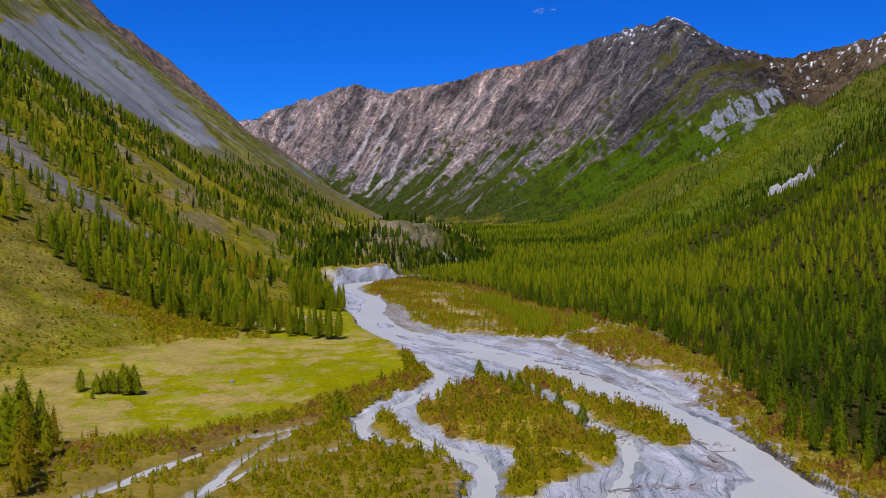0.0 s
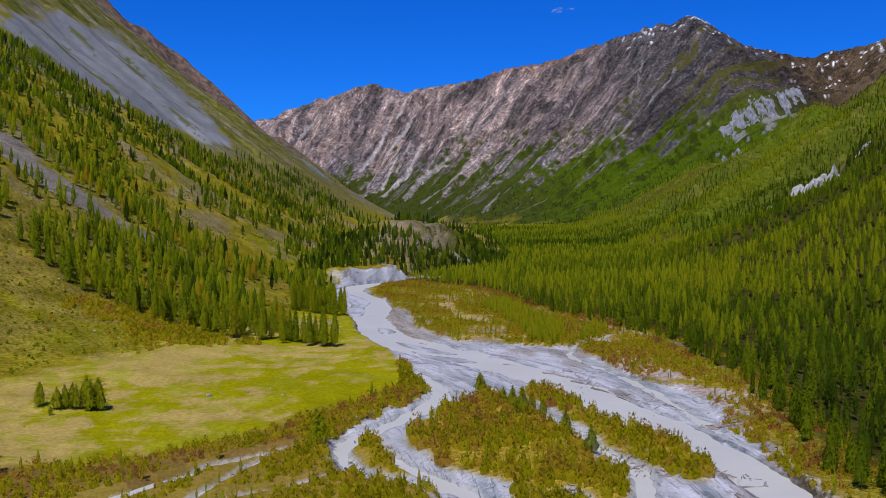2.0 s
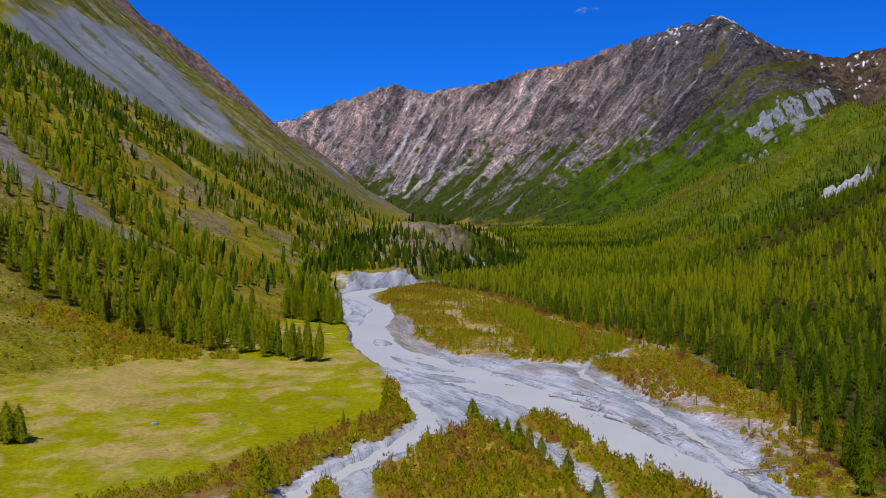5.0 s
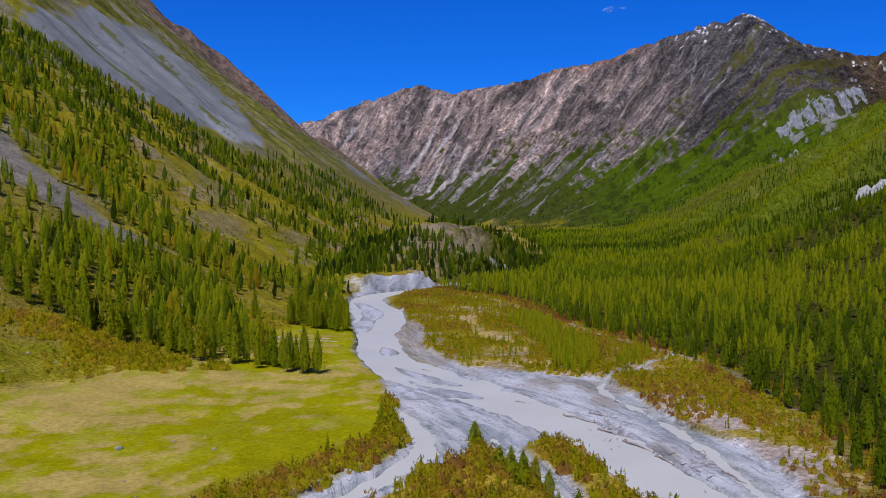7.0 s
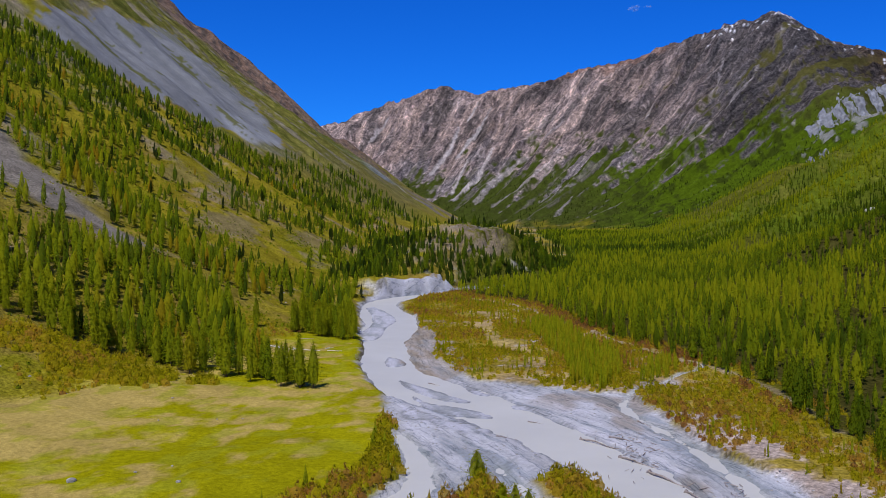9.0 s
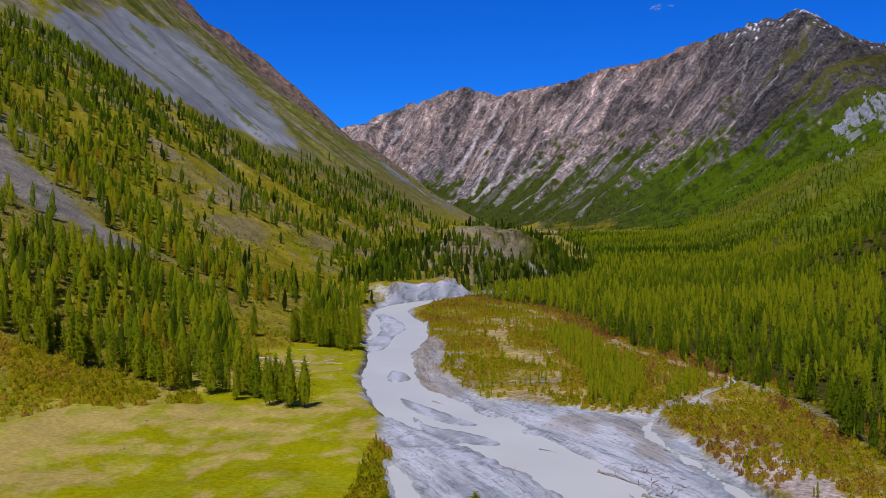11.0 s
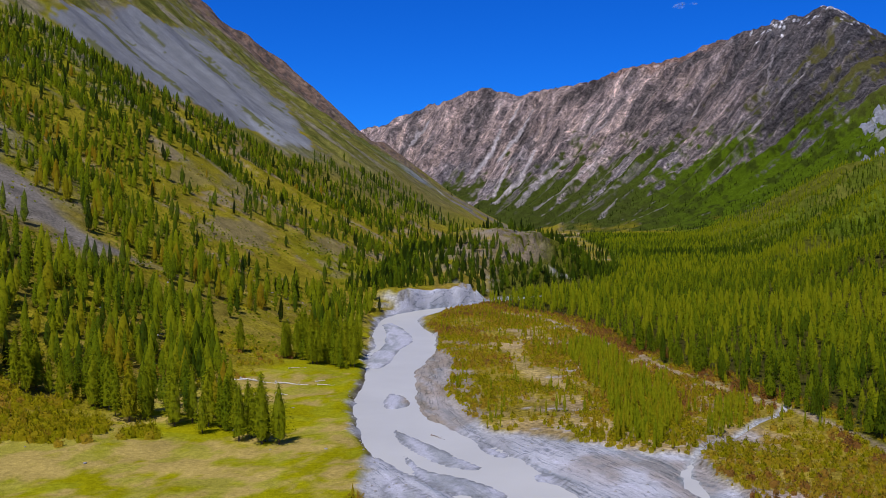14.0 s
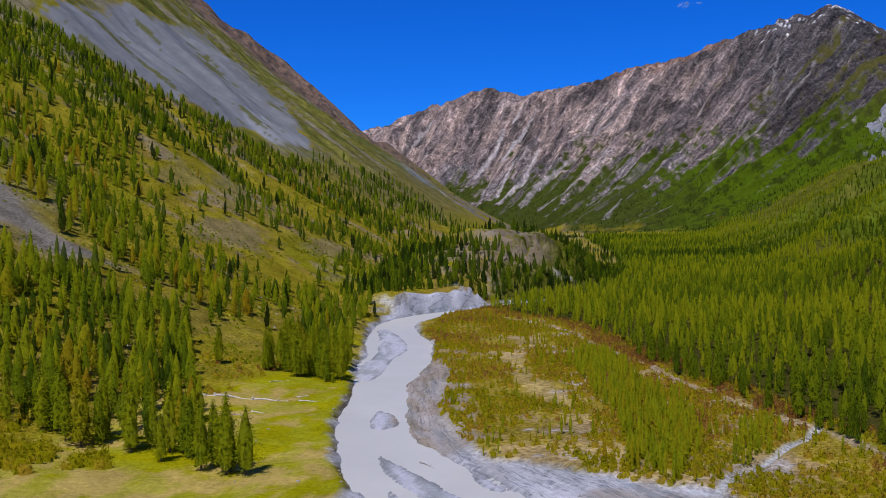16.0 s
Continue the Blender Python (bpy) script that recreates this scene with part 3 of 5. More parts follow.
    c = blend(c, (0.150, 0.148, 0.030), above * 0.75)
    c = blend(c, (0.090, 0.105, 0.018), above * step(0.35, 0.6, tongue) * 0.7)
    c = blend(c, (0.22, 0.195, 0.16), above * step(0.35, 0.55, -tongue + 0.3 * flow_s) * 0.7)
    crest = step(330, 270, rim + 50 * n1) * step(1200, 1400, y) * step(2500, 2400, y) * step(-300, -360, x)
    c = blend(c, (0.205, 0.145, 0.11), crest * step(-0.1, 0.2, flow_s + 0.5 * n2) * 0.8)
    c = blend(c, (0.085, 0.07, 0.06), crest * step(0.25, 0.45, n2 - 0.3 * flow_s) * 0.8)
    # hump: dry turf and stones
    on = step(12, 22, up) * step(700, 800, y) * step(1250, 1100, y) * step(30, -40, s) * step(80, 60, x)
    c = blend(c, (0.085, 0.09, 0.012), step(-48, -25, x) * step(730, 760, y) * step(1150, 1100, y) * (x < 90))
    c = blend(c, (0.205, 0.165, 0.115), on * step(-0.7, 0.0, n2 + n1 * 0.5) * step(-112, -85, x) * step(4, -18, x))
    c = blend(c, (0.27, 0.24, 0.20), on * step(0.5, 0.8, n2 + n1 * 0.3) * step(-112, -85, x) * step(-15, -30, x) * 0.7)
    # cut banks
    scar = step(0.6, 0.9, slope) * (y > 650) * (y < 745) * (x < -26) * step(30, 14, gap)
    c = blend(c, (0.43, 0.42, 0.39), step(0.55, 0.9, slope) * step(30, 14, gap) * np.maximum((y > 645) * (y < 745) * (x < -26) * (0.55 + 0.45 * step(-0.3, 0.3, fbm(x / 2.5, z / 6, 3, 271))), np.hypot(x - 6, (y - 876) * 0.7) < 9))
    c = blend(c, (0.17, 0.16, 0.15), scar * step(0.0, 0.35, fbm((x + y) / 3.4, z / 14, 3, 273)) * 0.75)
    # river bed
    bed = step(-2.0, 0.5, gravel + 1.2 * n2)
    stones = fbm(x / 1.6, y / 3.0, 3, 241)
    c = blend(c, (0.46, 0.47, 0.52), bed)
    c = blend(c, (0.36, 0.37, 0.40), bed * step(0.0, 0.5, fbm((0.93 * x + 0.37 * y) / 4, (0.93 * y - 0.37 * x) / 38, 4, 245)) * 0.8)
    c = blend(c, (0.29, 0.245, 0.20), bed * step(0.1, 0.6, fbm(x / 14, y / 20, 3, 247)) * step(-12, 4, x - np.interp(y, [150, 330, 420, 520], [30, 30, -18, -30])) * 0.7)
    c = blend(c, (0.19, 0.20, 0.215), bed * step(1.0, 0.2, np.abs(gap - 0.1 + 0.8 * n2)) * 0.75)
    across, flow = 0.93 * x + 0.37 * y, 0.93 * y - 0.37 * x
    line = np.abs(fbm(across / 9, flow / 90, 4, 261))
    c = blend(c, (0.22, 0.235, 0.25), bed * step(0.05, 0.015, line) * (y < 380) * 0.6)
    c = blend(c, (0.075, 0.058, 0.030), step(0.45, 0.9, slope) * step(2.4, 1.2, np.abs(gravel + 0.6)) * (y < 640) * 0.9)
    heap = bars(x, y)
    streak = fbm((x + 0.35 * y) / 2.2, (y - 0.35 * x) / 11, 4, 263)
    c = blend(c, (0.23, 0.24, 0.26), step(-1.0, -0.2, heap))
    c = blend(c, (0.46, 0.47, 0.54), step(0.1, 0.7, heap + 0.8 * streak))
    c = blend(c, (0.30, 0.32, 0.34), step(0.4, 1.2, heap) * step(0.05, 0.4, -streak) * 0.8)
    spit = inside(x, y, [(-29, 510), (-22, 492), (-12, 449), (-1, 384), (-7, 374), (-15, 378), (-22, 406), (-29, 448), (-33, 490)])
    c = blend(c, (0.29, 0.245, 0.20), step(-3, 1, spit + n2) * (0.6 + 0.4 * step(-0.2, 0.3, streak)))
    for ch in CHANNELS[5:]:
        dd, _, ww = line_distance(x, y, ch[::2])
        c = blend(c, (0.40, 0.39, 0.37), step(0.5, -0.2, dd - ww + 0.5 * n2) * (y > 0) * 0.8)
    veg = step(-1.5, 1.0, isl + 1.5 * n2)
    c = blend(c, (0.30, 0.22, 0.025), veg)
    for ch in CHANNELS[1:5]:
        dd, _, ww = line_distance(x, y, ch[::2])
        c = blend(c, (0.40, 0.41, 0.42), step(1.1, 0.1, dd - ww + 0.4 * n2) * (y < 420) * (y > 0))
    return c


def far_tint(c, x, y, z, slope):
    """Rock, scree runs, snow and alpine turf of the far range."""
    d, along, top = line_distance(x, y, CREST)
    reach = np.interp(along, [0, 1500, 3000, 4200, 5600], [1000, 1150, 1500, 2000, 2000])
    u = d / reach
    n1, n2 = fbm(x / 90, y / 90, 4, 301), fbm(x / 25, y / 25, 4, 305)
    on = step(1.0, 0.86, u + 0.08 * n1) * (y > 2500)
    right = step(600, 1150, x + 150 * n1)
    strata = fbm(fall_line(x, y) / 40, y / 190, 5, 311, 0.6)
    rock = np.zeros(x.shape + (3,)) + np.array((0.195, 0.163, 0.155))
    rock = blend(rock, (0.285, 0.23, 0.205), step(0.0, 0.6, strata))
    rock = blend(rock, (0.095, 0.085, 0.082), step(0.1, 0.6, -strata + 0.4 * n1))
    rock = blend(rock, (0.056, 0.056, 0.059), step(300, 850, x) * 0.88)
    rock = blend(rock, (0.21, 0.14, 0.11), step(60, 10, d + 40 * n1) * step(0, 200, x) * step(700, 500, x) * 0.8)
    along2 = fall_line(x, y)
    chute = ridged(along2 / 62, y / 1500, 2, 321)
    chute = step(1.12, 1.32, chute + 0.2 * n2 + 0.25 * n1) * step(0.05, 0.2, u) * step(700, 350, x)
    rock = blend(rock, (0.34, 0.30, 0.29), chute * 0.5)
    turf = step(0.08, 0.34, (u - np.interp(x, [-900, -300, 300, 800, 1200, 2000], [0.82, 0.56, 0.40, 0.27, 0.15, 0.08])) * 3.2 + 0.5 * fbm(fall_line(x, y) / 110, y / 520, 4, 313) + 0.3 * n2 + 0.25 * strata)
    rock = blend(rock, (0.165, 0.155, 0.16), step(0.4, 0.62, u + 0.1 * n1) * 0.75)
    rock = rock * (np.array((1.40, 1.33, 1.30)) * (1 + 0.34 * np.clip(fbm(fall_line(x, y) / 120, y / 420, 4, 319), -1, 1))[..., None])
    run = np.zeros(x.shape)
    for i, pts in enumerate(CHUTES):
        far, way, _ = line_distance(x, y, pts)
        run = np.maximum(run, step(6, 3, far + 3 * n2 - 0.012 * way) * (0.65 if i > 5 else 1.0))
    chute = np.maximum(0.45 * chute, run)
    rock = blend(rock, (0.38, 0.345, 0.335), run)
    turf = turf * (1 - 0.9 * chute)
    green = blend(np.zeros(x.shape + (3,)) + np.array((0.060, 0.096, 0.005)), (0.034, 0.050, 0.006), step(-0.1, 0.4, n2 + 0.6 * fbm(fall_line(x, y) / 70, y / 400, 4, 317)))
    green = blend(green, (0.082, 0.074, 0.024), step(0.50, 0.25, u) * 0.9)
    green = blend(green, (0.045, 0.055, 0.012), step(500, 100, x) * 0.8)
    rock = rock * (1 - turf[..., None]) + green * turf[..., None]
    brown = step(1350, 1600, x + 80 * n1) * step(0.55, 0.3, u)
    rock = blend(rock, (0.120, 0.083, 0.048), brown * 0.9)
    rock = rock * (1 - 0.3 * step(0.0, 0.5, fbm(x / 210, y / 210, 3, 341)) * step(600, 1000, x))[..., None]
    lime = inside(x, y, LIMESTONE)
    rock = blend(rock, (0.30, 0.30, 0.30), step(0, 25, lime + 60 * n2 + 30 * n1 - 25) * 0.6)
    cold = step(880, 1010, z + 60 * n1) * step(500, 750, x)
    snow = step(1.02, 1.10, fbm(x / 30, z / 6, 4, 331) + 0.32 * cold + 0.14 * step(1500, 1700, x) * step(0.4, 0.1, u)) * step(0.2, 0.8, cold + brown + step(40, 10, d) * step(100, 300, x) * 0.7)
    rock = blend(rock, (0.86, 0.87, 0.9), snow)
    return c * (1 - on[..., None]) + rock * on[..., None], on * (1 - 0.8 * turf) * (1 - 0.5 * run)


def ground_mesh():
    ys = list(np.arange(-640, 60, 28.0)) + list(np.arange(60, 140, 2.5))
    v = 140.0
    while v < 4960:
        ys.append(v)
        v += max(0.7, np.interp(v, [2500, 3200], [0.0050, 0.0028]) * v)
    ys = np.array(ys)
    u = np.linspace(-1, 0.8, 621)
    far = np.array([40, 100, 190, 320, 500, 750, 1100, 1600])
    half = 70 + 0.64 * np.maximum(ys, 0)
    xs = np.concatenate([-(half[:, None] + far[::-1]), half[:, None] * u, half[:, None] + far], 1)
    x, y = xs, np.repeat(ys[:, None], xs.shape[1], 1)
    z = relief(x.ravel(), y.ravel()).reshape(x.shape)
    gy, gx = np.gradient(z, axis=0) / np.gradient(y, axis=0), np.gradient(z, axis=1) / np.gradient(x, axis=1)
    slope = np.hypot(gx, gy)
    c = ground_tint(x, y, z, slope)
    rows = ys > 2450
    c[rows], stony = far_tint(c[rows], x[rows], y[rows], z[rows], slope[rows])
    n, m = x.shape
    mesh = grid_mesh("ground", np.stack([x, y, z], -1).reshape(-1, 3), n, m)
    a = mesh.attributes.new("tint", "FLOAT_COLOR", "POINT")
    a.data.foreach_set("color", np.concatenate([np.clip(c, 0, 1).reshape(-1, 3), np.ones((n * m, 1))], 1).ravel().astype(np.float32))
    d, along, _ = line_distance(x, y, MAIN)
    near_bed = step(-0.5, 1.5, river_gaps(x, y)[1]) * step(1, -1, island(x, y)) * (y < 760) * (1 - 0.6 * step(-1, 0.5, bars(x, y)))
    a = mesh.attributes.new("bed", "FLOAT", "POINT")
    a.data.foreach_set("value", near_bed.ravel().astype(np.float32))
    current = np.stack([d, 0.07 * along, 0 * x], -1)
    calm = np.maximum(step(-1, 2, river_gaps(x, y)[1]) * step(1, -1, island(x, y)), 0.75 * step(6, -6, np.interp(y, *LEFT_FOOT) - x) * (x < 0) * (y < 470))
    calm = np.maximum(calm, 0.6 * step(2300, 2700, y))
    calm = np.maximum(calm, 0.95 * step(-10, 4, inside(x, y, SCREE_HIGH)))
    a = mesh.attributes.new("calm", "FLOAT", "POINT")
    a.data.foreach_set("value", calm.ravel().astype(np.float32))
    craggy = np.zeros(x.shape)
    craggy[rows] = stony
    s = np.interp(y, *LEFT_FOOT) - x
    craggy = np.maximum(craggy, (0.30 - 0.18 * step(-4, 4, inside(x, y, SCREE_HIGH))) * step(150, 300, s) * step(900, 1000, y) * (y < 2500))
    d, along, _ = line_distance(x, y, CREST)
    ribs = np.stack([y + 0.3 * x, 0.13 * s, 0 * x], -1)
    fall = np.stack([fall_line(x, y), 0.3 * y, 0 * x + 900], -1)
    ribs[y > 2500] = fall[y > 2500]
    ribs[y < 760] = current[y < 760]
    a = mesh.attributes.new("rib", "FLOAT_VECTOR", "POINT")
    a.data.foreach_set("vector", ribs.ravel().astype(np.float32))
    a = mesh.attributes.new("crag", "FLOAT", "POINT")
    a.data.foreach_set("value", craggy.ravel().astype(np.float32))
    mesh.materials.append(EARTH)
    return mesh


def array_mesh(name, verts, tris):
    mesh = bpy.data.meshes.new(name)
    k = tris.shape[1]
    mesh.vertices.add(len(verts))
    mesh.vertices.foreach_set("co", np.asarray(verts, np.float32).ravel())
    mesh.loops.add(tris.size)
    mesh.loops.foreach_set("vertex_index", tris.ravel().astype(np.int32))
    mesh.polygons.add(len(tris))
    mesh.polygons.foreach_set("loop_start", np.arange(0, tris.size, k, dtype=np.int32))
    mesh.polygons.foreach_set("loop_total", np.full(len(tris), k, dtype=np.int32))
    mesh.update(calc_edges=True)
    return mesh


def grid_mesh(name, verts, n, m, keep=None):
    i = np.arange(n * m).reshape(n, m)
    quads = np.stack([i[:-1, :-1], i[:-1, 1:], i[1:, 1:], i[1:, :-1]], -1).reshape(-1, 4)
    if keep is not None:
        quads = quads[keep.reshape(-1)]
    mesh = array_mesh(name, verts, quads)
    mesh.polygons.foreach_set("use_smooth", np.ones(len(quads), bool))
    return mesh


ground = tagged(new("ground", ground_mesh()), "mountain valley floor and slopes with turf, scree, gravel and rock", "ground", kind="structure")


def water_mesh():
    x, y = np.meshgrid(np.arange(-110, 200, 4.0), np.arange(-500, 1480, 6.0))
    gap = water_gap(x, y)
    wet = gap < 7
    keep = wet[:-1, :-1] | wet[1:, 1:] | wet[1:, :-1] | wet[:-1, 1:]
    z = floor_level(y) - 0.3
    mesh = grid_mesh("water", np.stack([x, y, z], -1).reshape(-1, 3), *x.shape, keep=keep)
    mesh.materials.append(WATER)
    return mesh


tagged(new("water", water_mesh()), "milky grey glacial river water between gravel bars", "river", kind="structure")


# ---- plants ----
def tuft(rng, v, f, p, size, out):
    """One small spray of needles at p, turned to face roughly along out."""
    n = Vector((out[0] + rng.uniform(-0.5, 0.5), out[1] + rng.uniform(-0.5, 0.5), out[2] + rng.uniform(-0.3, 0.3)))
    n.normalize()
    side = n.cross(Vector((rng.uniform(-1, 1), rng.uniform(-1, 1), rng.uniform(-1, 1))))
    side.normalize()
    along = n.cross(side)
    k = len(v)
    for t in (0.0, 2.1, 4.2):
        t, r = t + rng.uniform(-0.5, 0.5), size * rng.uniform(0.7, 1.3)
        q = side * (math.cos(t) * r) + along * (math.sin(t) * r)
        v.append((p[0] + q.x, p[1] + q.y, p[2] + q.z))
    f.append((k, k + 1, k + 2))


def crown_core(rng, v, f, core, tiers, base, radius):
    """The dense inner crown, in uneven tiers."""
    k = len(v)
    for j in range(tiers):
        h = base + (0.94 - base) * (j / tiers) ** 0.9
        for i in range(core):
            a = 2 * math.pi * (i + 0.5 * (j % 2)) / core
            r = radius(h) * rng.uniform(0.6, 1.1) * (0.6 if j == 0 else 1)
            v.append((r * math.cos(a), r * math.sin(a), h + rng.uniform(-0.05, 0.03)))
    v.append((0, 0, 0.95))
    for j in range(tiers - 1):
        for i in range(core):
            p, q = k + j * core + i, k + j * core + (i + 1) % core
            f += [(p, q, p + core), (q, q + core, p + core)]
    e = k + (tiers - 1) * core
    f += [(e + i, e + (i + 1) % core, k + tiers * core) for i in range(core)]


def conifer(rng, tufts, core=5, width=0.2, base=0.1, tiers=3, solid=0.6, size=0.045):
    """Crown of a larch one metre high: many small needle sprays over a core. Returns points and triangles."""
    v, f = [], []
    lean, lump = rng.uniform(0, 6.28), rng.uniform(0, 6.28)
    blunt = rng.uniform(0.62, 0.95)

    def radius(h):
        return width * max(0.0, 1 - h) ** blunt * (0.5 + 0.5 * min(1, max(0, h - base) / 0.18)) + 0.006

    for i in range(tufts):
        h = base + (1 - base) * (1 - math.sqrt(1 - (i + 0.5) / tufts * 0.985)) * rng.uniform(0.94, 1.05)
        h = min(0.985, h)
        a = i * 2.39996 + rng.uniform(-0.7, 0.7)
        lobes = 1 + 0.20 * math.sin(2 * a + lean + 7 * h) + 0.14 * math.sin(26 * h + lump + a)
        r = radius(h) * lobes * rng.uniform(0.62, 1.12)
        ca, sa = math.cos(a), math.sin(a)
        tuft(rng, v, f, (ca * r, sa * r, h - 0.12 * r), size * (0.5 + 0.75 * (1 - h)) * rng.uniform(0.75, 1.3), (0.6 * ca, 0.6 * sa, 0.9))
    if core:
        crown_core(rng, v, f, core, tiers, base, lambda h: solid * radius(h))
    k = len(v)
    v += [(-0.009, 0, -0.04), (0.009, 0, -0.04), (0, 0, base + 0.25), (0, -0.009, -0.04), (0, 0.009, -0.04)]
    f += [(k, k + 1, k + 2), (k + 3, k + 4, k + 2)]
    return np.array(v, float), np.array(f, int)


def larch_crown(rng, branches, width, base):
    """A fuller crown for trees that stand alone: whorled, drooping boughs, each set with needle sprays."""
    v, f = [], []
    for i in range(branches):
        h = base + (0.97 - base) * ((i + 0.5) / branches) ** 0.9
        a = i * 2.39996 + rng.uniform(-0.5, 0.5)
        reach = (width * (1 - h) ** 0.8 * rng.uniform(0.62, 1.2) * (0.6 + 0.4 * min(1, (h - base) / 0.15))) + 0.012
        droop, lift = rng.uniform(0.0, 0.35), rng.uniform(0.0, 0.25)
        ca, sa = math.cos(a), math.sin(a)
        # the bough: a thin strip
        k = len(v)
        w = 0.004 + 0.03 * reach
        v += [(-sa * w, ca * w, h), (sa * w, -ca * w, h), (ca * reach, sa * reach, h - droop * reach + lift * reach * 0.5)]
        f.append((k, k + 1, k + 2))
        for q in range(max(2, int(2 + 22 * reach))):
            t = 0.35 + 0.68 * rng.random() ** 0.8
            b = a + rng.uniform(-0.32, 0.32)
            p = (math.cos(b) * reach * t, math.sin(b) * reach * t, h - droop * reach * t + lift * reach * t * t + rng.uniform(-0.008, 0.008))
            tuft(rng, v, f, p, rng.uniform(0.014, 0.026), (0.5 * ca, 0.5 * sa, 0.9))
    crown_core(rng, v, f, 6, 4, base, lambda h: 0.62 * width * (1 - h) ** 0.8 + 0.004)
    return np.array(v, float), np.array(f, int)


def bush(rng, sprays, spread=0.5, size=0.12):
    """A shrub one metre high: a lumpy leafy body with upright sprays that stand out of it."""
    v, f = [], []
    sides = 5
    lumps = [rng.uniform(0.7, 1.15) for _ in range(sides)]
    for h, r in ((-0.05, 0.55), (0.34, 0.62)):
        for i in range(sides):
            a = 2 * math.pi * (i + rng.uniform(-0.2, 0.2)) / sides
            q = spread * r * lumps[i] * rng.uniform(0.85, 1.1)
            v.append((q * math.cos(a), q * math.sin(a), h + rng.uniform(-0.02, 0.12)))
    v.append((rng.uniform(-0.15, 0.15) * spread, rng.uniform(-0.15, 0.15) * spread, 0.62))
    for i in range(sides):
        j = (i + 1) % sides
        f += [(i, j, sides + i), (j, sides + j, sides + i), (sides + i, sides + j, 2 * sides)]
    for i in range(sprays):
        a, u = rng.uniform(0, 2 * math.pi), 0.3 + 0.7 * rng.random()
        r = spread * (1.0 - 0.8 * u * u) * rng.uniform(0.35, 1.1)
        ca, sa = math.cos(a), math.sin(a)
        x, y, z = ca * r, sa * r, u * rng.uniform(0.85, 1.1)
        w, tall = size * rng.uniform(0.5, 0.95), size * rng.uniform(1.4, 2.6)
        b = a + math.pi / 2 + rng.uniform(-0.7, 0.7)
        cb, sb = math.cos(b), math.sin(b)
        if cb * sa - sb * ca < 0:
            cb, sb = -cb, -sb
        k = len(v)
        v += [(x - cb * w, y - sb * w, z - tall), (x + cb * w, y + sb * w, z - tall * 0.9), (x + ca * 0.4 * size, y + sa * 0.4 * size, z)]
        f.append((k, k + 1, k + 2))
    return np.array(v, float), np.array(f, int)


def leaf_normals(v, up=0.58):
    """Soft normals of a crown: outwards and up."""
    r = np.hypot(v[:, 0], v[:, 1])[:, None] + 1e-4
    n = np.concatenate([v[:, :2] / r * np.minimum(1, r / 0.06) * 0.75, np.full((len(v), 1), up)], 1)
    n = n + 0.14 * (np.stack([lattice(np.arange(len(v)), np.full(len(v), q), 9) for q in range(3)], -1) - 0.5)
    return n / np.linalg.norm(n, axis=1)[:, None]


def soften(mesh, normals):
    mesh.polygons.foreach_set("use_smooth", np.ones(len(mesh.polygons), bool))
    mesh.normals_split_custom_set_from_vertices(np.asarray(normals, np.float32))


def scatter(name, templates, places, material, label, category, seat=0.0, up=0.58):
    """Many plants in one mesh. places: columns x, y, height, width factor, turn, tone."""
    places = np.asarray(places, float)
    if not len(places):
        return None
    z = relief(places[:, 0], places[:, 1]) - seat
    pick = (lattice(np.round(places[:, 0] * 10), np.round(places[:, 1] * 10), 7) * len(templates)).astype(int) % len(templates)
    V, F, Tn, N, count = [], [], [], [], 0
    for i, (tv, tf) in enumerate(templates):
        p, zz = places[pick == i], z[pick == i]
        if not len(p):
            continue
        ca, sa = np.cos(p[:, 4])[:, None], np.sin(p[:, 4])[:, None]
        h, w = p[:, 2][:, None], (p[:, 2] * p[:, 3])[:, None]
        x = p[:, 0][:, None] + w * (tv[:, 0] * ca - tv[:, 1] * sa)
        y = p[:, 1][:, None] + w * (tv[:, 0] * sa + tv[:, 1] * ca)
        zz = zz[:, None] + h * tv[:, 2]
        V.append(np.stack([x, y, zz], -1).reshape(-1, 3))
        F.append((tf[None] + (np.arange(len(p)) * len(tv))[:, None, None] + count).reshape(-1, 3))
        tn = leaf_normals(tv, up)
        N.append(np.stack([tn[:, 0] * ca - tn[:, 1] * sa, tn[:, 0] * sa + tn[:, 1] * ca, np.broadcast_to(tn[:, 2], x.shape)], -1).reshape(-1, 3))
        Tn.append(np.repeat(p[:, 5], len(tv)))
        count += len(p) * len(tv)
    mesh = array_mesh(name, np.concatenate(V), np.concatenate(F))
    soften(mesh, np.concatenate(N))
    a = mesh.attributes.new("tone", "FLOAT", "POINT")
    a.data.foreach_set("value", np.concatenate(Tn).astype(np.float32))
    mesh.materials.append(material)
    return tagged(new(name, mesh), label, category, kind="stuff")


def jitter(x0, x1, y0, y1, gap, k):
    """Places about one gap apart, set off at random."""
    x, y = np.meshgrid(np.arange(x0, x1, gap), np.arange(y0, y1, gap))
    i, j = np.round(x / gap), np.round(y / gap)
    x = x + (lattice(i, j, k) - 0.5) * gap * 0.95
    y = y + (lattice(i, j, k + 1) - 0.5) * gap * 0.95
    return x.ravel(), y.ravel(), lattice(i, j, k + 2).ravel(), lattice(i, j, k + 3).ravel(), lattice(i, j, k + 4).ravel()


def plants(x, y, keep, r1, r2, r3, low, high, width, tone0, tone1):
    """Rows for scatter()."""
    p = np.stack([x, y, low + (high - low) * r1, width * (0.8 + 0.4 * r2), r3 * 6.283, tone0 + (tone1 - tone0) * r2], -1)
    return p[keep]


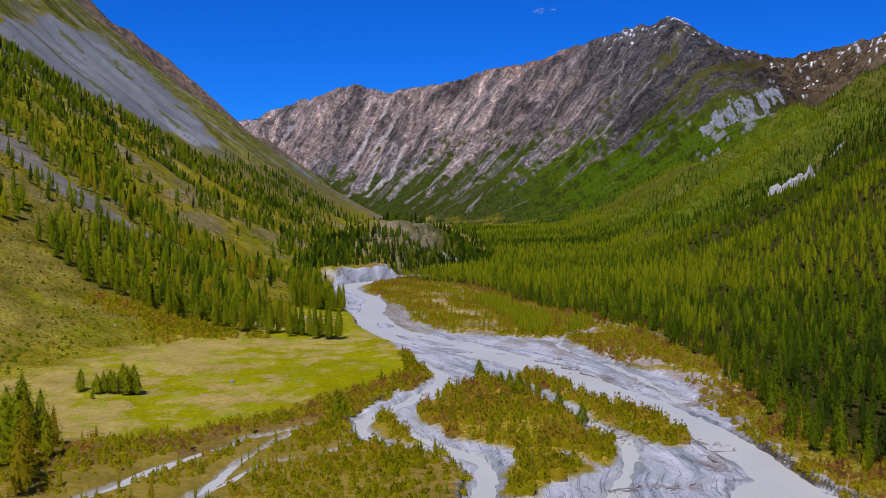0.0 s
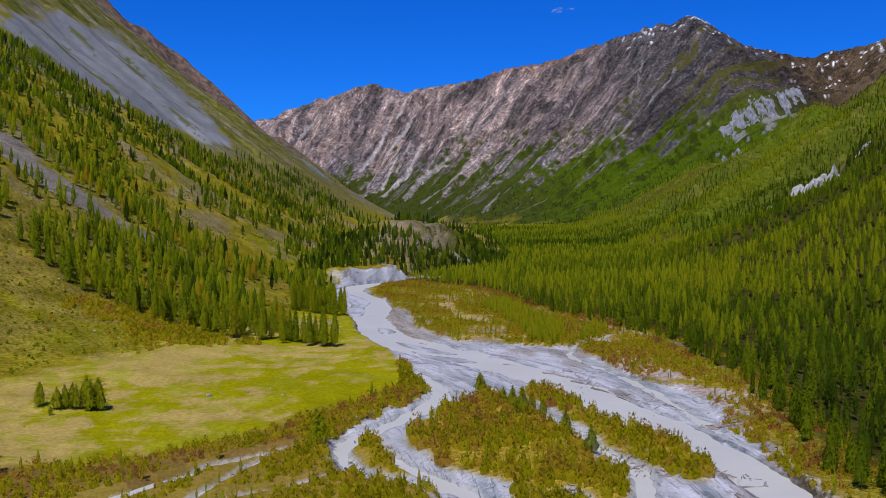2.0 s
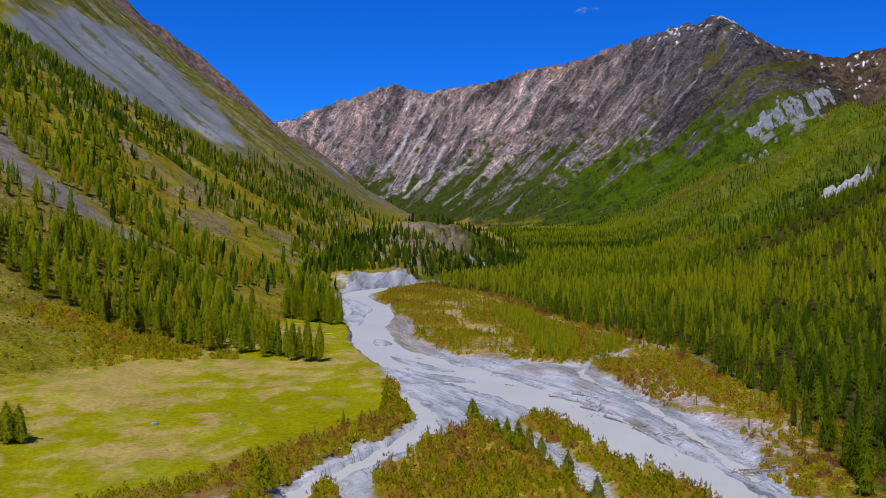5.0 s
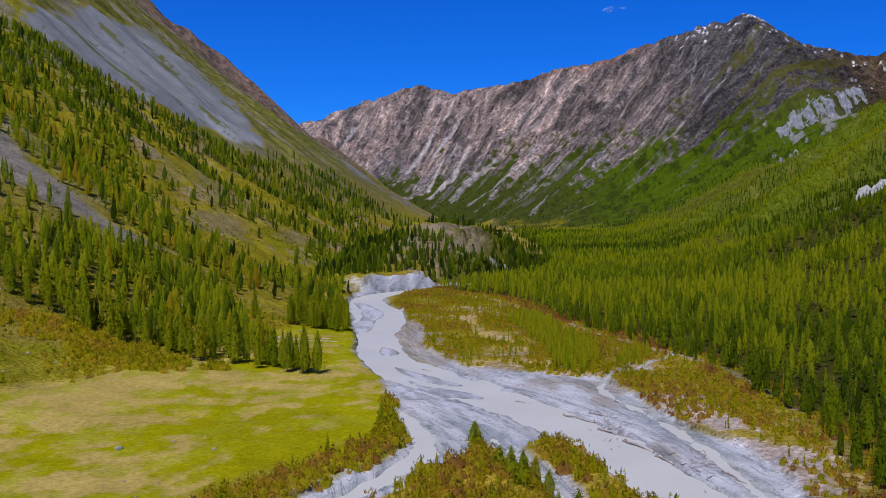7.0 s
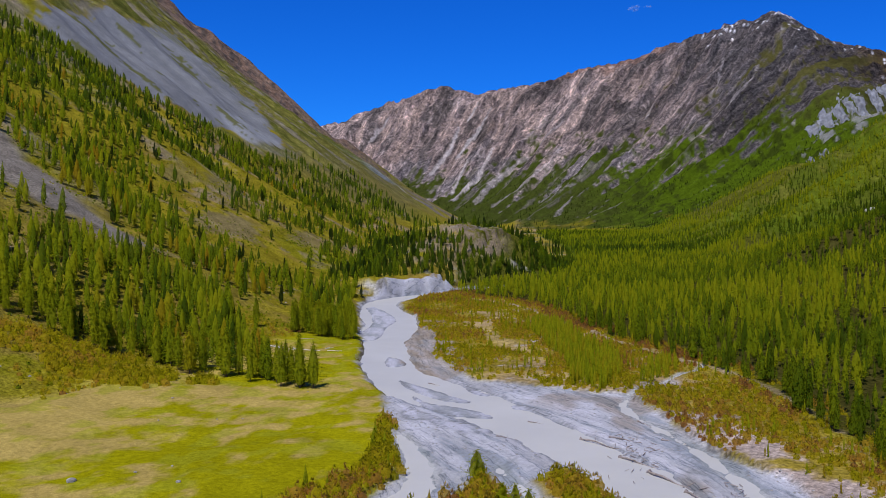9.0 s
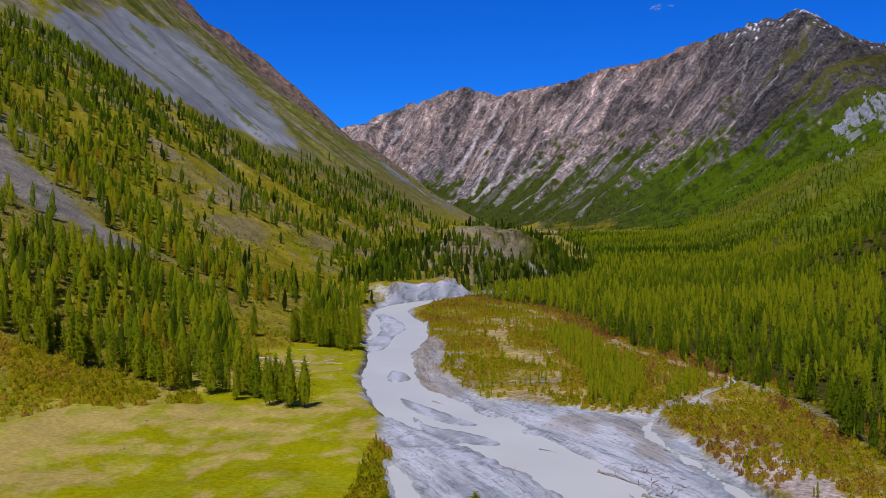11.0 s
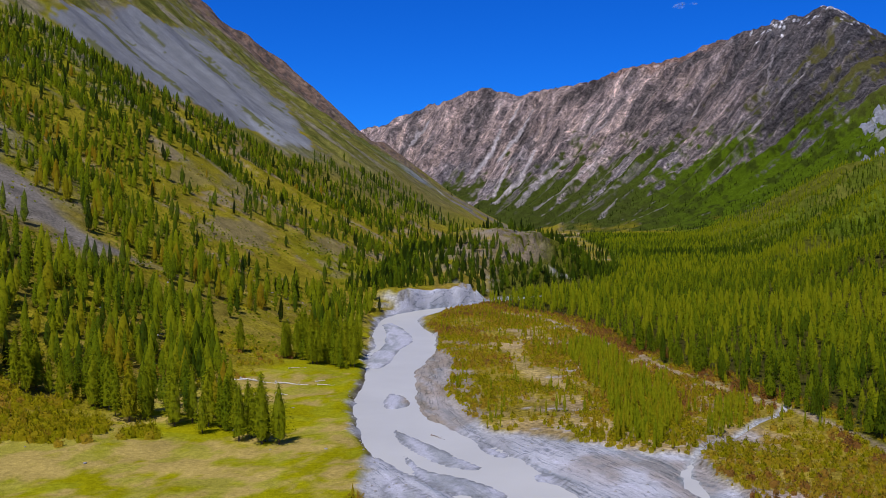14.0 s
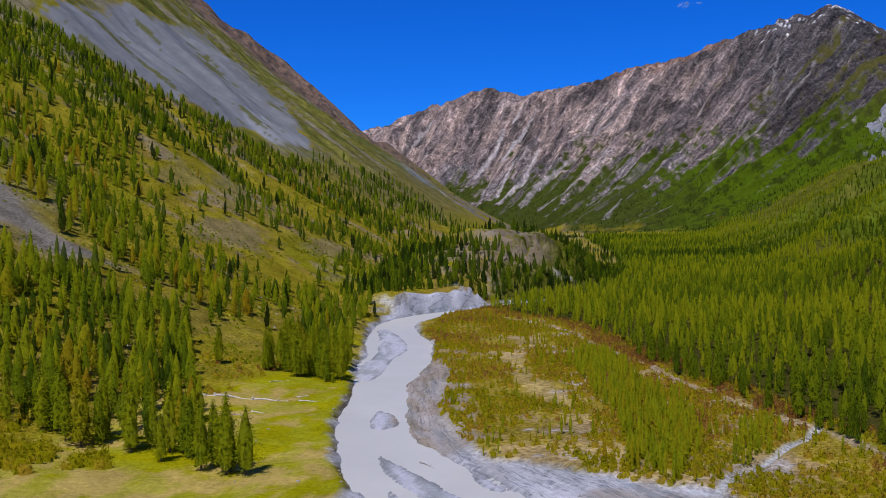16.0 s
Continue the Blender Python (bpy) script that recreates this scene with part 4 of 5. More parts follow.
rng = random.Random(4)
SLENDER = [conifer(rng, 58, core=6, width=rng.uniform(0.16, 0.24), base=rng.uniform(0.14, 0.32), solid=0.78, tiers=4, size=0.042) for _ in range(10)]
NEAR = [conifer(rng, 64, core=6, width=rng.uniform(0.18, 0.26), solid=0.78, tiers=4, size=0.044) for _ in range(9)]
MIDDLE = [conifer(rng, 22, core=5, width=rng.uniform(0.17, 0.25), base=rng.uniform(0.12, 0.28), tiers=3, solid=0.8, size=0.06) for _ in range(9)]
ROUND = [conifer(rng, 24, core=5, width=rng.uniform(0.22, 0.31), base=rng.uniform(0.04, 0.14), tiers=3, solid=0.78, size=0.068) for _ in range(9)]
FAR = [conifer(rng, 6, core=4, width=rng.uniform(0.2, 0.3), tiers=2, solid=0.85, size=0.11) for _ in range(6)]
BUSHES = [bush(rng, 24, 0.5, 0.10) for _ in range(9)]
SAPLINGS = [conifer(rng, 18, core=5, width=rng.uniform(0.14, 0.21), base=0.05, tiers=2, solid=0.8, size=0.06) for _ in range(6)]

STAND = [(-40, 350), (-68, 360), (-98, 366), (-135, 362), (-160, 372), (-168, 410), (-152, 450), (-128, 480), (-112, 492), (-98, 465), (-84, 432), (-66, 395), (-50, 366)]
BANK_STAND = [(-72, 458), (-66, 452), (-50, 448), (-44, 452), (-54, 492), (-66, 540), (-78, 600), (-84, 660), (-100, 660), (-98, 600), (-88, 540), (-80, 500)]


SAPLING_STANDS = ([(15, 501), (26, 516), (34, 484), (38, 440), (46, 425), (45, 378), (36, 352), (29, 355), (30, 386), (25, 431)], [(50, 383), (58, 400), (64, 395), (58, 379), (48, 365)])


def front(x, y):
    """Distance behind the lower edge of the meadow stand."""
    return line_distance(x, y, STAND[:5])[0]


def in_view(x, y):
    return (x < 0.52 * y + np.interp(y, [200, 400], [90, 40])) & (x > -0.70 * y - 40)


def bare_strip(x, y):
    """Distance to the bare run above the white crag."""
    return line_distance(x, y, [(452, 1205), (492, 1262), (545, 1330), (585, 1362)])[0]


# the wood on the right bank and slope
def right_wood():
    for name, gap, y0, y1, low, high, kinds in (("larch_wood", 4.6, -40, 460, 5, 12.5, SLENDER), ("larch_wood", 5.2, 460, 1150, 5.5, 14, MIDDLE), ("larch_wood", 7.6, 1150, 2420, 6.5, 13, FAR)):
        x, y, a, b, c = jitter(-60, 0.52 * y1 + 90, y0, y1, gap, int(gap * 10))
        edge = x - np.interp(y, *FOREST_EDGE)
        gaps, _ = river_gaps(x, y)
        dense = fbm(x / 90, y / 90, 3, 401)
        light = step(0.0, 0.6, fbm(x / 260 + y / 500, y / 300, 3, 405) + 0.25 * step(600, 1200, y))
        keep = (edge > 0) & in_view(x, y) & (gaps > 3.5) & ~((np.hypot((x - 412) / 60, (y - 1150) / 56) < 1) & (b < 0.95)) & ~((bare_strip(x, y) < 17) & (b < 0.8)) & ((edge > 4) | (y > 520)) & (b > 0.12 + 0.25 * (dense < -0.45))
        keep &= ~((y > 1150) & (light > 0.75) & (c < 0.15))
        hollow = np.ones(x.shape)
        for spur, _ in SPURS:
            hollow = np.minimum(hollow, step(60, 110, line_distance(x, y, spur)[0]))
        keep &= ~((y > 1400) & (hollow > 0.5) & (x > 330) & (c < 0.5))
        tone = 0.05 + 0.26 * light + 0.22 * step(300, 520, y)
        # spur crests and ribs get brighter tones: shading of the relief put into colour
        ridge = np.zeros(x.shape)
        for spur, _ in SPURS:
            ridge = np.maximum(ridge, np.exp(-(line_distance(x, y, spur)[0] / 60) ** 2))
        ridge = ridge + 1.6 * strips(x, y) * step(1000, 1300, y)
        p = plants(x, y, keep, a, b, c, low, high, 1.0, -0.16, 0.48)
        # tone also falls with bearing to the right, nearness and depth into the wood
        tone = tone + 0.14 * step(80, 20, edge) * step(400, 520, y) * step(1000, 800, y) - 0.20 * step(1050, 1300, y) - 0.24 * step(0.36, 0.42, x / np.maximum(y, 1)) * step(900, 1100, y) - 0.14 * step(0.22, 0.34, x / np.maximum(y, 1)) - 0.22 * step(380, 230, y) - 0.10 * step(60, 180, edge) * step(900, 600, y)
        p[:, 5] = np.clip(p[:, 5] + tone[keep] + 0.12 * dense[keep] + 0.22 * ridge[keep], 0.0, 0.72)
        p[:, 2] *= (0.72 + 0.28 * step(0, 30, edge[keep]))
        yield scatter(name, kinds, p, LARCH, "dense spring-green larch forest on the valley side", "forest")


# the open woods of the left slope
def left_wood():
    for gap, y0, y1, low, high, kinds in ((4.5, 300, 560, 7, 13.5, NEAR), (5.4, 560, 1150, 5.5, 12.5, ROUND), (9.0, 1150, 2350, 8, 14, FAR)):
        x, y, a, b, c = jitter(-0.72 * y1 - 60, 60, y0, y1, gap, int(gap * 10) + 3)
        s = np.interp(y, *LEFT_FOOT) - x
        gaps, _ = river_gaps(x, y)
        belt = np.interp(y, [500, 700, 800, 900, 985, 1030, 1120, 1500, 2300], [-420, -480, -500, -470, -430, -345, -285, -240, -230])
        dist = x - belt
        clump = fbm(x / 38, y / 38, 3, 411)
        wide = fbm(x / 120, y / 120, 2, 415)
        dens = 0.10 + 0.34 * step(0.1, 0.6, clump) + 0.2 * wide
        dens = dens + 0.55 * step(0, 20, dist) * step(1, 0, (dist - np.interp(y, [900, 1000], [210, 100])) / 50) * (y > 640)
        dens = dens - 0.9 * step(-6, 6, inside(x, y, SCREE_LOW)) - 1.2 * step(0, -30, dist) * (y > 640)
        dens = np.where(inside(x, y, STAND) > 0, np.where(front(x, y) > 10, 0.85, 0.0), dens)
        dens = np.where(inside(x, y, BANK_STAND) > 0, np.where(y > 510, 0.55, 0.0), dens)
        dens = np.where((y < 560) & (s < 26) & (inside(x, y, STAND) < 0) & (inside(x, y, BANK_STAND) < 0), 0.0, dens)
        dens = np.where((y < 420) & (inside(x, y, STAND) < 0) & (x > -175), 0.0, dens)
        hump = step(110, 60, np.hypot(x + 58, (y - 950) * 0.5))
        dens = np.where(hump > 0.5, (0.2 + 0.5 * (y < 850) + 0.5 * step(-0.1, 0.3, clump) + 0.5 * (y > 985)) * np.where((x > -105) & (x < 0) & (y < 985) & (y > 860), 0.10, 1.0), dens)
        for px, py, rx, ry in ((-178, 705, 20, 62), (-150, 820, 14, 60)):
            dens = np.where(np.hypot((x - px) / rx, (y - py) / ry) < 0.9, 0.06, dens)
        dens = np.where((y > 740) & (y < 1100) & (x > 0), 0.9, dens)
        dens = np.where((y > 690) & (y < 850) & (x > -112), 0.9, dens)
        dens = np.where((gaps < 14) & (y > 645) & (y < 745), 0.0, dens)
        dens = np.where((y > 1380) & (x < -110), dens * step(1500, 1380, y), dens)
        keep = (b < dens) & in_view(x, y) & (gaps > 4) & (x < np.interp(y, [0, 640, 740, 800, 900, 1050, 1500], [-35, -66, -34, -6, 40, 58, 62]))
        rust = step(0.25, 0.6, fbm(x / 60, y / 60, 3, 421)) * step(20, 60, dist) * (y > 640) * step(-150, -190, x)
        p = plants(x, y, keep, a, c, b / np.maximum(dens, 0.05), low, high, 1.0, 0.30, 0.84)
        dark = (lattice(np.round(x * 3), np.round(y * 3), 77) < 0.14)
        p[:, 5] = np.minimum(p[:, 5], 0.76) - 0.12 * step(620, 800, y)[keep] - 0.10 * step(1100, 1300, y)[keep]
        p[:, 5] += 0.34 * rust[keep] * (lattice(np.round(x * 3), np.round(y * 3), 78) < 0.5)[keep] + 0.06 * clump[keep] - 0.42 * dark[keep] - 0.18 * ((y > 690) & (x > -112))[keep]
        yield scatter("larch_wood", kinds, p, LARCH, "open larch wood on the grassy mountain slope", "forest")


def far_wood():
    """Small dark trees in strips down the lower slopes of the far range."""
    x, y, a, b, c = jitter(-350, 1700, 2380, 4000, 14.0, 171)
    d, along, _ = line_distance(x, y, CREST)
    u = d / np.interp(along, [0, 1500, 3000, 4200, 5600], [1000, 1150, 1500, 2000, 2000])
    strip = fbm(fall_line(x, y) / 60, y / 700, 4, 175)
    dens = step(0.34, 0.72, u + 0.2 * fbm(x / 120, y / 120, 3, 179)) * np.clip(0.42 + 0.7 * strip, 0, 1) * np.interp(x, [-300, 200, 700], [0.35, 0.6, 1.0])
    keep = (b < dens) & (x < 0.52 * y)
    p = plants(x, y, keep, a, c, b, 8, 15, 1.2, -0.06, 0.2)
    return scatter("larch_wood", DISTANT, p, LARCH, "scattered small conifers on the far mountain slope", "forest")


DISTANT = [conifer(rng, 4, core=4, width=rng.uniform(0.28, 0.4), tiers=1, solid=0.8, size=0.14) for _ in range(4)]
WOODS = [far_wood()] + list(right_wood()) + list(left_wood())


def shrubs():
    x, y, a, b, c = jitter(-130, 110, 70, 720, 1.4, 61)
    gap, gravel = river_gaps(x, y)
    isl = island(x, y)
    edge = x - np.interp(y, *FOREST_EDGE)
    n1, n2 = fbm(x / 14, y / 14, 3, 431), fbm(x / 40, y / 40, 3, 435)
    bank_x = np.interp(y, [0, 300, 420, 560, 700], [0, 0, -15, -45, -50])
    right = (edge < 8) & (gravel < np.where(y < 235, 0.8, -0.6)) & (x > bank_x)
    d, _, _ = line_distance(x, y, TRACK[::2])
    dens = np.where(right, 0.68 + 0.6 * n1 + 0.3 * n2 - 0.9 * (d < 1.5), 0.0)
    wash = inside(x, y, [(50, 330), (58, 322), (66, 300), (74, 270), (72, 235), (64, 222), (58, 250), (52, 290)])
    dens = dens - 0.6 * step(-2, 3, wash + 3 * n1)
    trail = line_distance(x, y, [(1, 564), (-2, 500), (8, 455), (17, 422), (28, 376), (28, 350)])[0]
    dens = dens - 0.34 * step(5, 2, trail + 3 * n1)
    dens = np.where(isl > 0.5, 0.56 + 0.6 * n1, dens)
    left = (x < 0) & (gravel < 0.5) & (gravel > np.interp(y, [200, 250, 290, 318], [-14, -9, -7, -2])) & (y < 312)
    dens = np.where(left, 0.85 + 0.3 * n1, dens)
    low = (x < 6) & (gravel < 0.5) & (y < 207) & (x > -90) & (y < 214 + 0.5 * np.minimum(x + 20, 0))
    dens = np.where(low, 0.5 + 0.5 * n1, dens)
    foot = (x < -50) & (y > 300) & (y < 480)
    off = np.abs(np.interp(y, *LEFT_FOOT) - 18 - x)
    dens = np.where(foot & (off < 22), 0.10 + 0.4 * n1, dens)
    below = (x < -62) & (x > -175) & (front(x, y) < 26) & (inside(x, y, STAND) < 0) & (y < 372)
    dens = np.where(below, 0.75 * step(0.0, 0.4, n1 + 0.6 * fbm(x / 5, y / 5, 2, 437)), dens)
    band = inside(x, y, [(-76, 180), (-59, 193), (-43, 207), (-30, 223), (-25, 215), (-42, 193), (-56, 177), (-73, 165)])
    dens = np.where(band > -1.5, 0.85, dens)
    keep = (b < dens) & (gap > np.where((x < -14) & (y < 212), 2.0, 0.7))
    p = plants(x, y, keep, a, c, b / np.maximum(dens, 0.05), 0.7, 2.2, 1.25, 0.0, 0.62)
    p[:, 2] *= 1 + 0.6 * (isl[keep] > 0.5) + 0.8 * below[keep]
    birch = np.where(n1 > -0.25, band, -9)
    p[:, 2] *= 1 + 0.35 * left[keep]
    p[:, 5] += 0.22 * n2[keep] - 0.12 * below[keep] + 0.10 * right[keep] + 0.34 * (birch[keep] > 0) + 0.34 * (right & (edge > -7) & (n1 > -0.1))[keep]
    p[:, 2] *= 1 - 0.25 * (birch[keep] > 0)
    yield scatter("willow_scrub", BUSHES, p, SHRUB, "low yellow-green and brown willow scrub on gravel flats", "shrubs", 0.1, 1.3)
    young = fbm(x / 22, y / 22, 3, 441)
    strip = np.exp(-((edge + 26) / 10) ** 2) * (y > 300) * (y < 620)
    dens2 = np.where(right, 0.08 + 0.5 * step(0.1, 0.5, young) * 0.6 + 0.6 * strip * step(-0.2, 0.2, young), 0.0)
    thick = np.maximum(inside(x, y, SAPLING_STANDS[0]), inside(x, y, SAPLING_STANDS[1]))
    dens2 = np.where(right & (thick > 0), 0.40, 0.16 * dens2)
    dens2 = np.where(isl > 1.0, 0.06 + 0.22 * step(-0.1, 0.4, young), dens2)
    dens2 = np.where(left | low, 0.04, dens2)
    keep = (c < dens2) & (gap > 0.7) & (d > 2)
    p = plants(x, y, keep, a, b, b, 1.8, 5.0, 1.0, 0.62, 0.95)
    p[:, 2] = np.where(thick[keep] > 0, 2.4 + 0.9 * p[:, 2], p[:, 2])
    p[:, 5] = np.minimum(p[:, 5], 0.82) - 0.03 * (thick[keep] > 0)
    p[:, 2] *= 1 - 0.25 * (isl[keep] > 1.0)
    yield scatter("larch_saplings", SAPLINGS, p, LARCH, "bright green young larch saplings among the scrub", "saplings", 0.1)


def dwarf_shrubs():
    """Low juniper and dwarf birch dotted over the left slope."""
    x, y, a, b, c = jitter(-420, 0, 230, 1000, 3.0, 71)
    s = np.interp(y, *LEFT_FOOT) - x
    n1, n2 = fbm(x / 18, y / 18, 3, 451), fbm(x / 60, y / 60, 3, 455)
    gap, gravel = river_gaps(x, y)
    dens = 0.46 + 0.5 * n1 + 0.3 * n2 + 0.15 * (y < 480) - 0.5 * (inside(x, y, SCREE_LOW) > 0)
    keep = (b < dens) & ((s > 4) | (y > 860)) & (gap > 8) & in_view(x, y)
    p = plants(x, y, keep, a, c, b, 0.5, 1.6, 1.6, 0.34, 0.80)
    return scatter("dwarf_shrubs", LOW, p, LARCH, "low dark juniper and dwarf birch on the slope", "shrubs", 0.1, 1.1)


LOW = [bush(rng, 4, size=0.2) for _ in range(6)]
SCRUB = list(shrubs()) + [dwarf_shrubs()]


# ---- single things ----
def part(name, data, material, parent, label=""):
    """One mesh object under a thing."""
    ob = new(name, data)
    if not data.materials:
        data.materials.append(material)
    ob.parent = parent
    if label:
        tagged(ob, label)
    return ob


def tube(path, radii, sides=6):
    """A bent, tapering stem with closed ends."""
    bm = bmesh.new()
    rings = []
    for i, p in enumerate(path):
        a, b = Vector(path[max(i - 1, 0)]), Vector(path[min(i + 1, len(path) - 1)])
        q = (b - a).to_track_quat("Z", "Y")
        rings.append([bm.verts.new(Vector(p) + q @ Vector((radii[i] * math.cos(t), radii[i] * math.sin(t), 0))) for t in (2 * math.pi * k / sides for k in range(sides))])
    for r, s in zip(rings[:-1], rings[1:]):
        for k in range(sides):
            bm.faces.new((r[k], r[(k + 1) % sides], s[(k + 1) % sides], s[k]))
    bm.faces.new(rings[0][::-1])
    bm.faces.new(rings[-1])
    mesh = bpy.data.meshes.new("stem")
    bm.to_mesh(mesh)
    bm.free()
    return mesh


def ground_z(x, y):
    return float(relief(np.array([float(x)]), np.array([float(y)]))[0])


def tone_mesh(name, v, f, tone, material):
    mesh = array_mesh(name, v, f)
    a = mesh.attributes.new("tone", "FLOAT", "POINT")
    a.data.foreach_set("value", np.full(len(v), tone, np.float32))
    soften(mesh, leaf_normals(v))
    mesh.materials.append(material)
    return mesh


def larch_model(rng, tone, width, branches=120):
    """A larch one metre high: an Empty at its foot with a trunk and a crown."""
    v, f = larch_crown(rng, branches, width * 1.25, rng.uniform(0.05, 0.12))
    root = new("larch_tree")
    part("trunk", tube([(0, 0, -0.04), (0.004, 0.002, 0.3), (0, 0.004, 0.65), (0, 0, 0.95)], (0.016, 0.012, 0.007, 0.002), 6), BARK, root)
    part("crown", tone_mesh("crown", v, f, tone, LARCH), LARCH, root)
    return root


TREE_RNG = random.Random(11)
MODELS = [larch_model(TREE_RNG, tone, width) for tone, width in ((0.62, 0.19), (0.70, 0.22), (0.76, 0.25), (0.60, 0.23), (0.74, 0.21), (0.64, 0.25), (0.80, 0.22), (0.70, 0.20))]
BRIGHT = [larch_model(TREE_RNG, tone, width, 90) for tone, width in ((0.72, 0.20), (0.78, 0.23), (0.68, 0.22), (0.80, 0.19))]
EDGE = [larch_model(TREE_RNG, tone, width, 90) for tone, width in ((0.34, 0.20), (0.46, 0.23), (0.40, 0.25), (0.56, 0.21))]
DARK = larch_model(TREE_RNG, 0.02, 0.19)


def plant(model, x, y, high, label, group="", wide=1.0):
    z = ground_z(x, y)
    m = pose(x, y, z, 0, 0, TREE_RNG.uniform(0, 360)) @ Matrix.Diagonal((high * wide, high * wide, high, 1))
    return tagged(copy_thing(model, m), label, "tree", group)


def stand(xyh, label, group, wide=1.0, models=MODELS):
    for x, y, h in xyh:
        plant(TREE_RNG.choice(models), x, y, h, label, group, wide * TREE_RNG.uniform(0.85, 1.2))


def grown(outline, gap, low, high, k, limit=999):
    x, y, a, b, c = jitter(min(p[0] for p in outline), max(p[0] for p in outline), min(p[1] for p in outline), max(p[1] for p in outline), gap, k)
    keep = (inside(x, y, outline) > 0) & (b < 0.9)
    return [(float(p), float(q), low + (high - low) * float(r)) for p, q, r in zip(x[keep], y[keep], a[keep])][:limit]


stand([t for t in grown(STAND, 4.3, 9, 15, 501) if front(t[0], t[1]) < 10], "spring-green larch in the dense stand above the meadow", "larches of the meadow stand")
stand([t for t in grown(BANK_STAND, 5.2, 8, 14, 511) if t[1] <= 510], "tall green larch on the river bank", "larches of the river bank")
stand([(-91, 238, 6.0), (-86.5, 236.5, 5.4), (-85.2, 238, 5.8), (-83.8, 239, 6.2), (-81.0, 240, 8.0), (-79.6, 238.4, 7.6), (-78, 239, 7.8), (-82.4, 237.6, 6.0), (-79, 236.8, 6.4), (-76.8, 237.6, 6.0), (-85.5, 231, 2.2)], "small green larch in a clump on the meadow", "clump on the meadow", 1.7, BRIGHT)
stand([(-86, 457, 12), (-100, 466, 13), (-38.5, 351, 13), (-43, 353, 15), (-46, 356, 11), (-49, 449, 3.5)], "lone green larch at the edge of the grass clearing", "larches of the clearing")
stand([(-75, 170, 12), (-79, 176, 13), (-73, 163, 12), (-81, 183, 12), (-85, 191, 11), (-70, 158, 13), (-77, 166, 13), (-82, 178, 12), (-74, 180, 8), (-68, 152, 12), (-88, 198, 12), (-79, 186, 10), (-72, 172, 9), (-90, 204, 9)], "spring-green larch among scrub by the creek", "larches by the creek", 1.25, BRIGHT)
stand([(17, 243, 5.5), (19, 239, 6), (21, 236, 5.6), (15, 247, 4.6), (10, 266, 5.2), (23, 231, 4.8), (27, 222, 5), (-24, 213, 6), (-22.5, 208, 6.5), (30, 205, 5.5)], "bright green young larch on the gravel island", "young larches on the islands", 2.1, BRIGHT)
for x, y, h in ((-119, 520, 12), (-96, 530, 11), (-84, 560, 11), (-131, 560, 11), (-108, 590, 12), (-168, 512, 14)):
    plant(DARK, x, y, h, "dark green stone pine standing alone on the slope", "dark pines of the slope")
# the first rows of the wood across the river
x, y, a, b, c = jitter(30, 110, 150, 520, 4.4, 521)
off = x - np.interp(y, *FOREST_EDGE)
row = (off > -3) & (off < 4) & (b < 0.75)
stand([(float(p), float(q), 5 + 7.5 * float(r)) for p, q, r in zip(x[row], y[row], a[row])], "slender spring-green larch at the forest edge", "larches of the forest edge", models=EDGE)

for model in MODELS + BRIGHT + EDGE + [DARK]:
    for ob in (*model.children_recursive, model):
        bpy.data.objects.remove(ob)


def boulder_mesh(rng, sx, sy, sz, rough=0.25, detail=2):
    bm = bmesh.new()
    bmesh.ops.create_icosphere(bm, subdivisions=detail, radius=1)
    o = Vector((rng.uniform(0, 50), rng.uniform(0, 50), rng.uniform(0, 50)))
    for v in bm.verts:
        k = 1 + rough * noise.noise(v.co * 1.3 + o) + 0.5 * rough * noise.noise(v.co * 3.1 + o)
        v.co = Vector((v.co.x * sx, v.co.y * sy, v.co.z * sz)) * k
    mesh = bpy.data.meshes.new("rock")
    bm.to_mesh(mesh)
    bm.free()
    return mesh


def boulder(x, y, sx, sy, sz, label):
    mesh = boulder_mesh(TREE_RNG, sx, sy, sz)
    mesh.materials.append(STONE)
    ob = new("boulder", mesh)
    ob.matrix_world = pose(x, y, ground_z(x, y) + sz * 0.25, 0, 0, TREE_RNG.uniform(0, 180))
    return tagged(ob, label, "rock", "boulders on the meadow")


boulder(-57, 256, 0.9, 0.6, 0.6, "grey boulder lying in the meadow grass")
boulder(-39, 257, 0.5, 0.35, 0.3, "small pale stone in the meadow grass")
for _ in range(34):
    bx, by = TREE_RNG.uniform(-95, -22), TREE_RNG.uniform(210, 420)
    if float(river_gaps(np.array([bx]), np.array([by]))[1][0]) < -6:
        boulder(bx, by, TREE_RNG.uniform(0.15, 0.4), TREE_RNG.uniform(0.15, 0.35), TREE_RNG.uniform(0.12, 0.25), "small pale stone in the meadow grass")


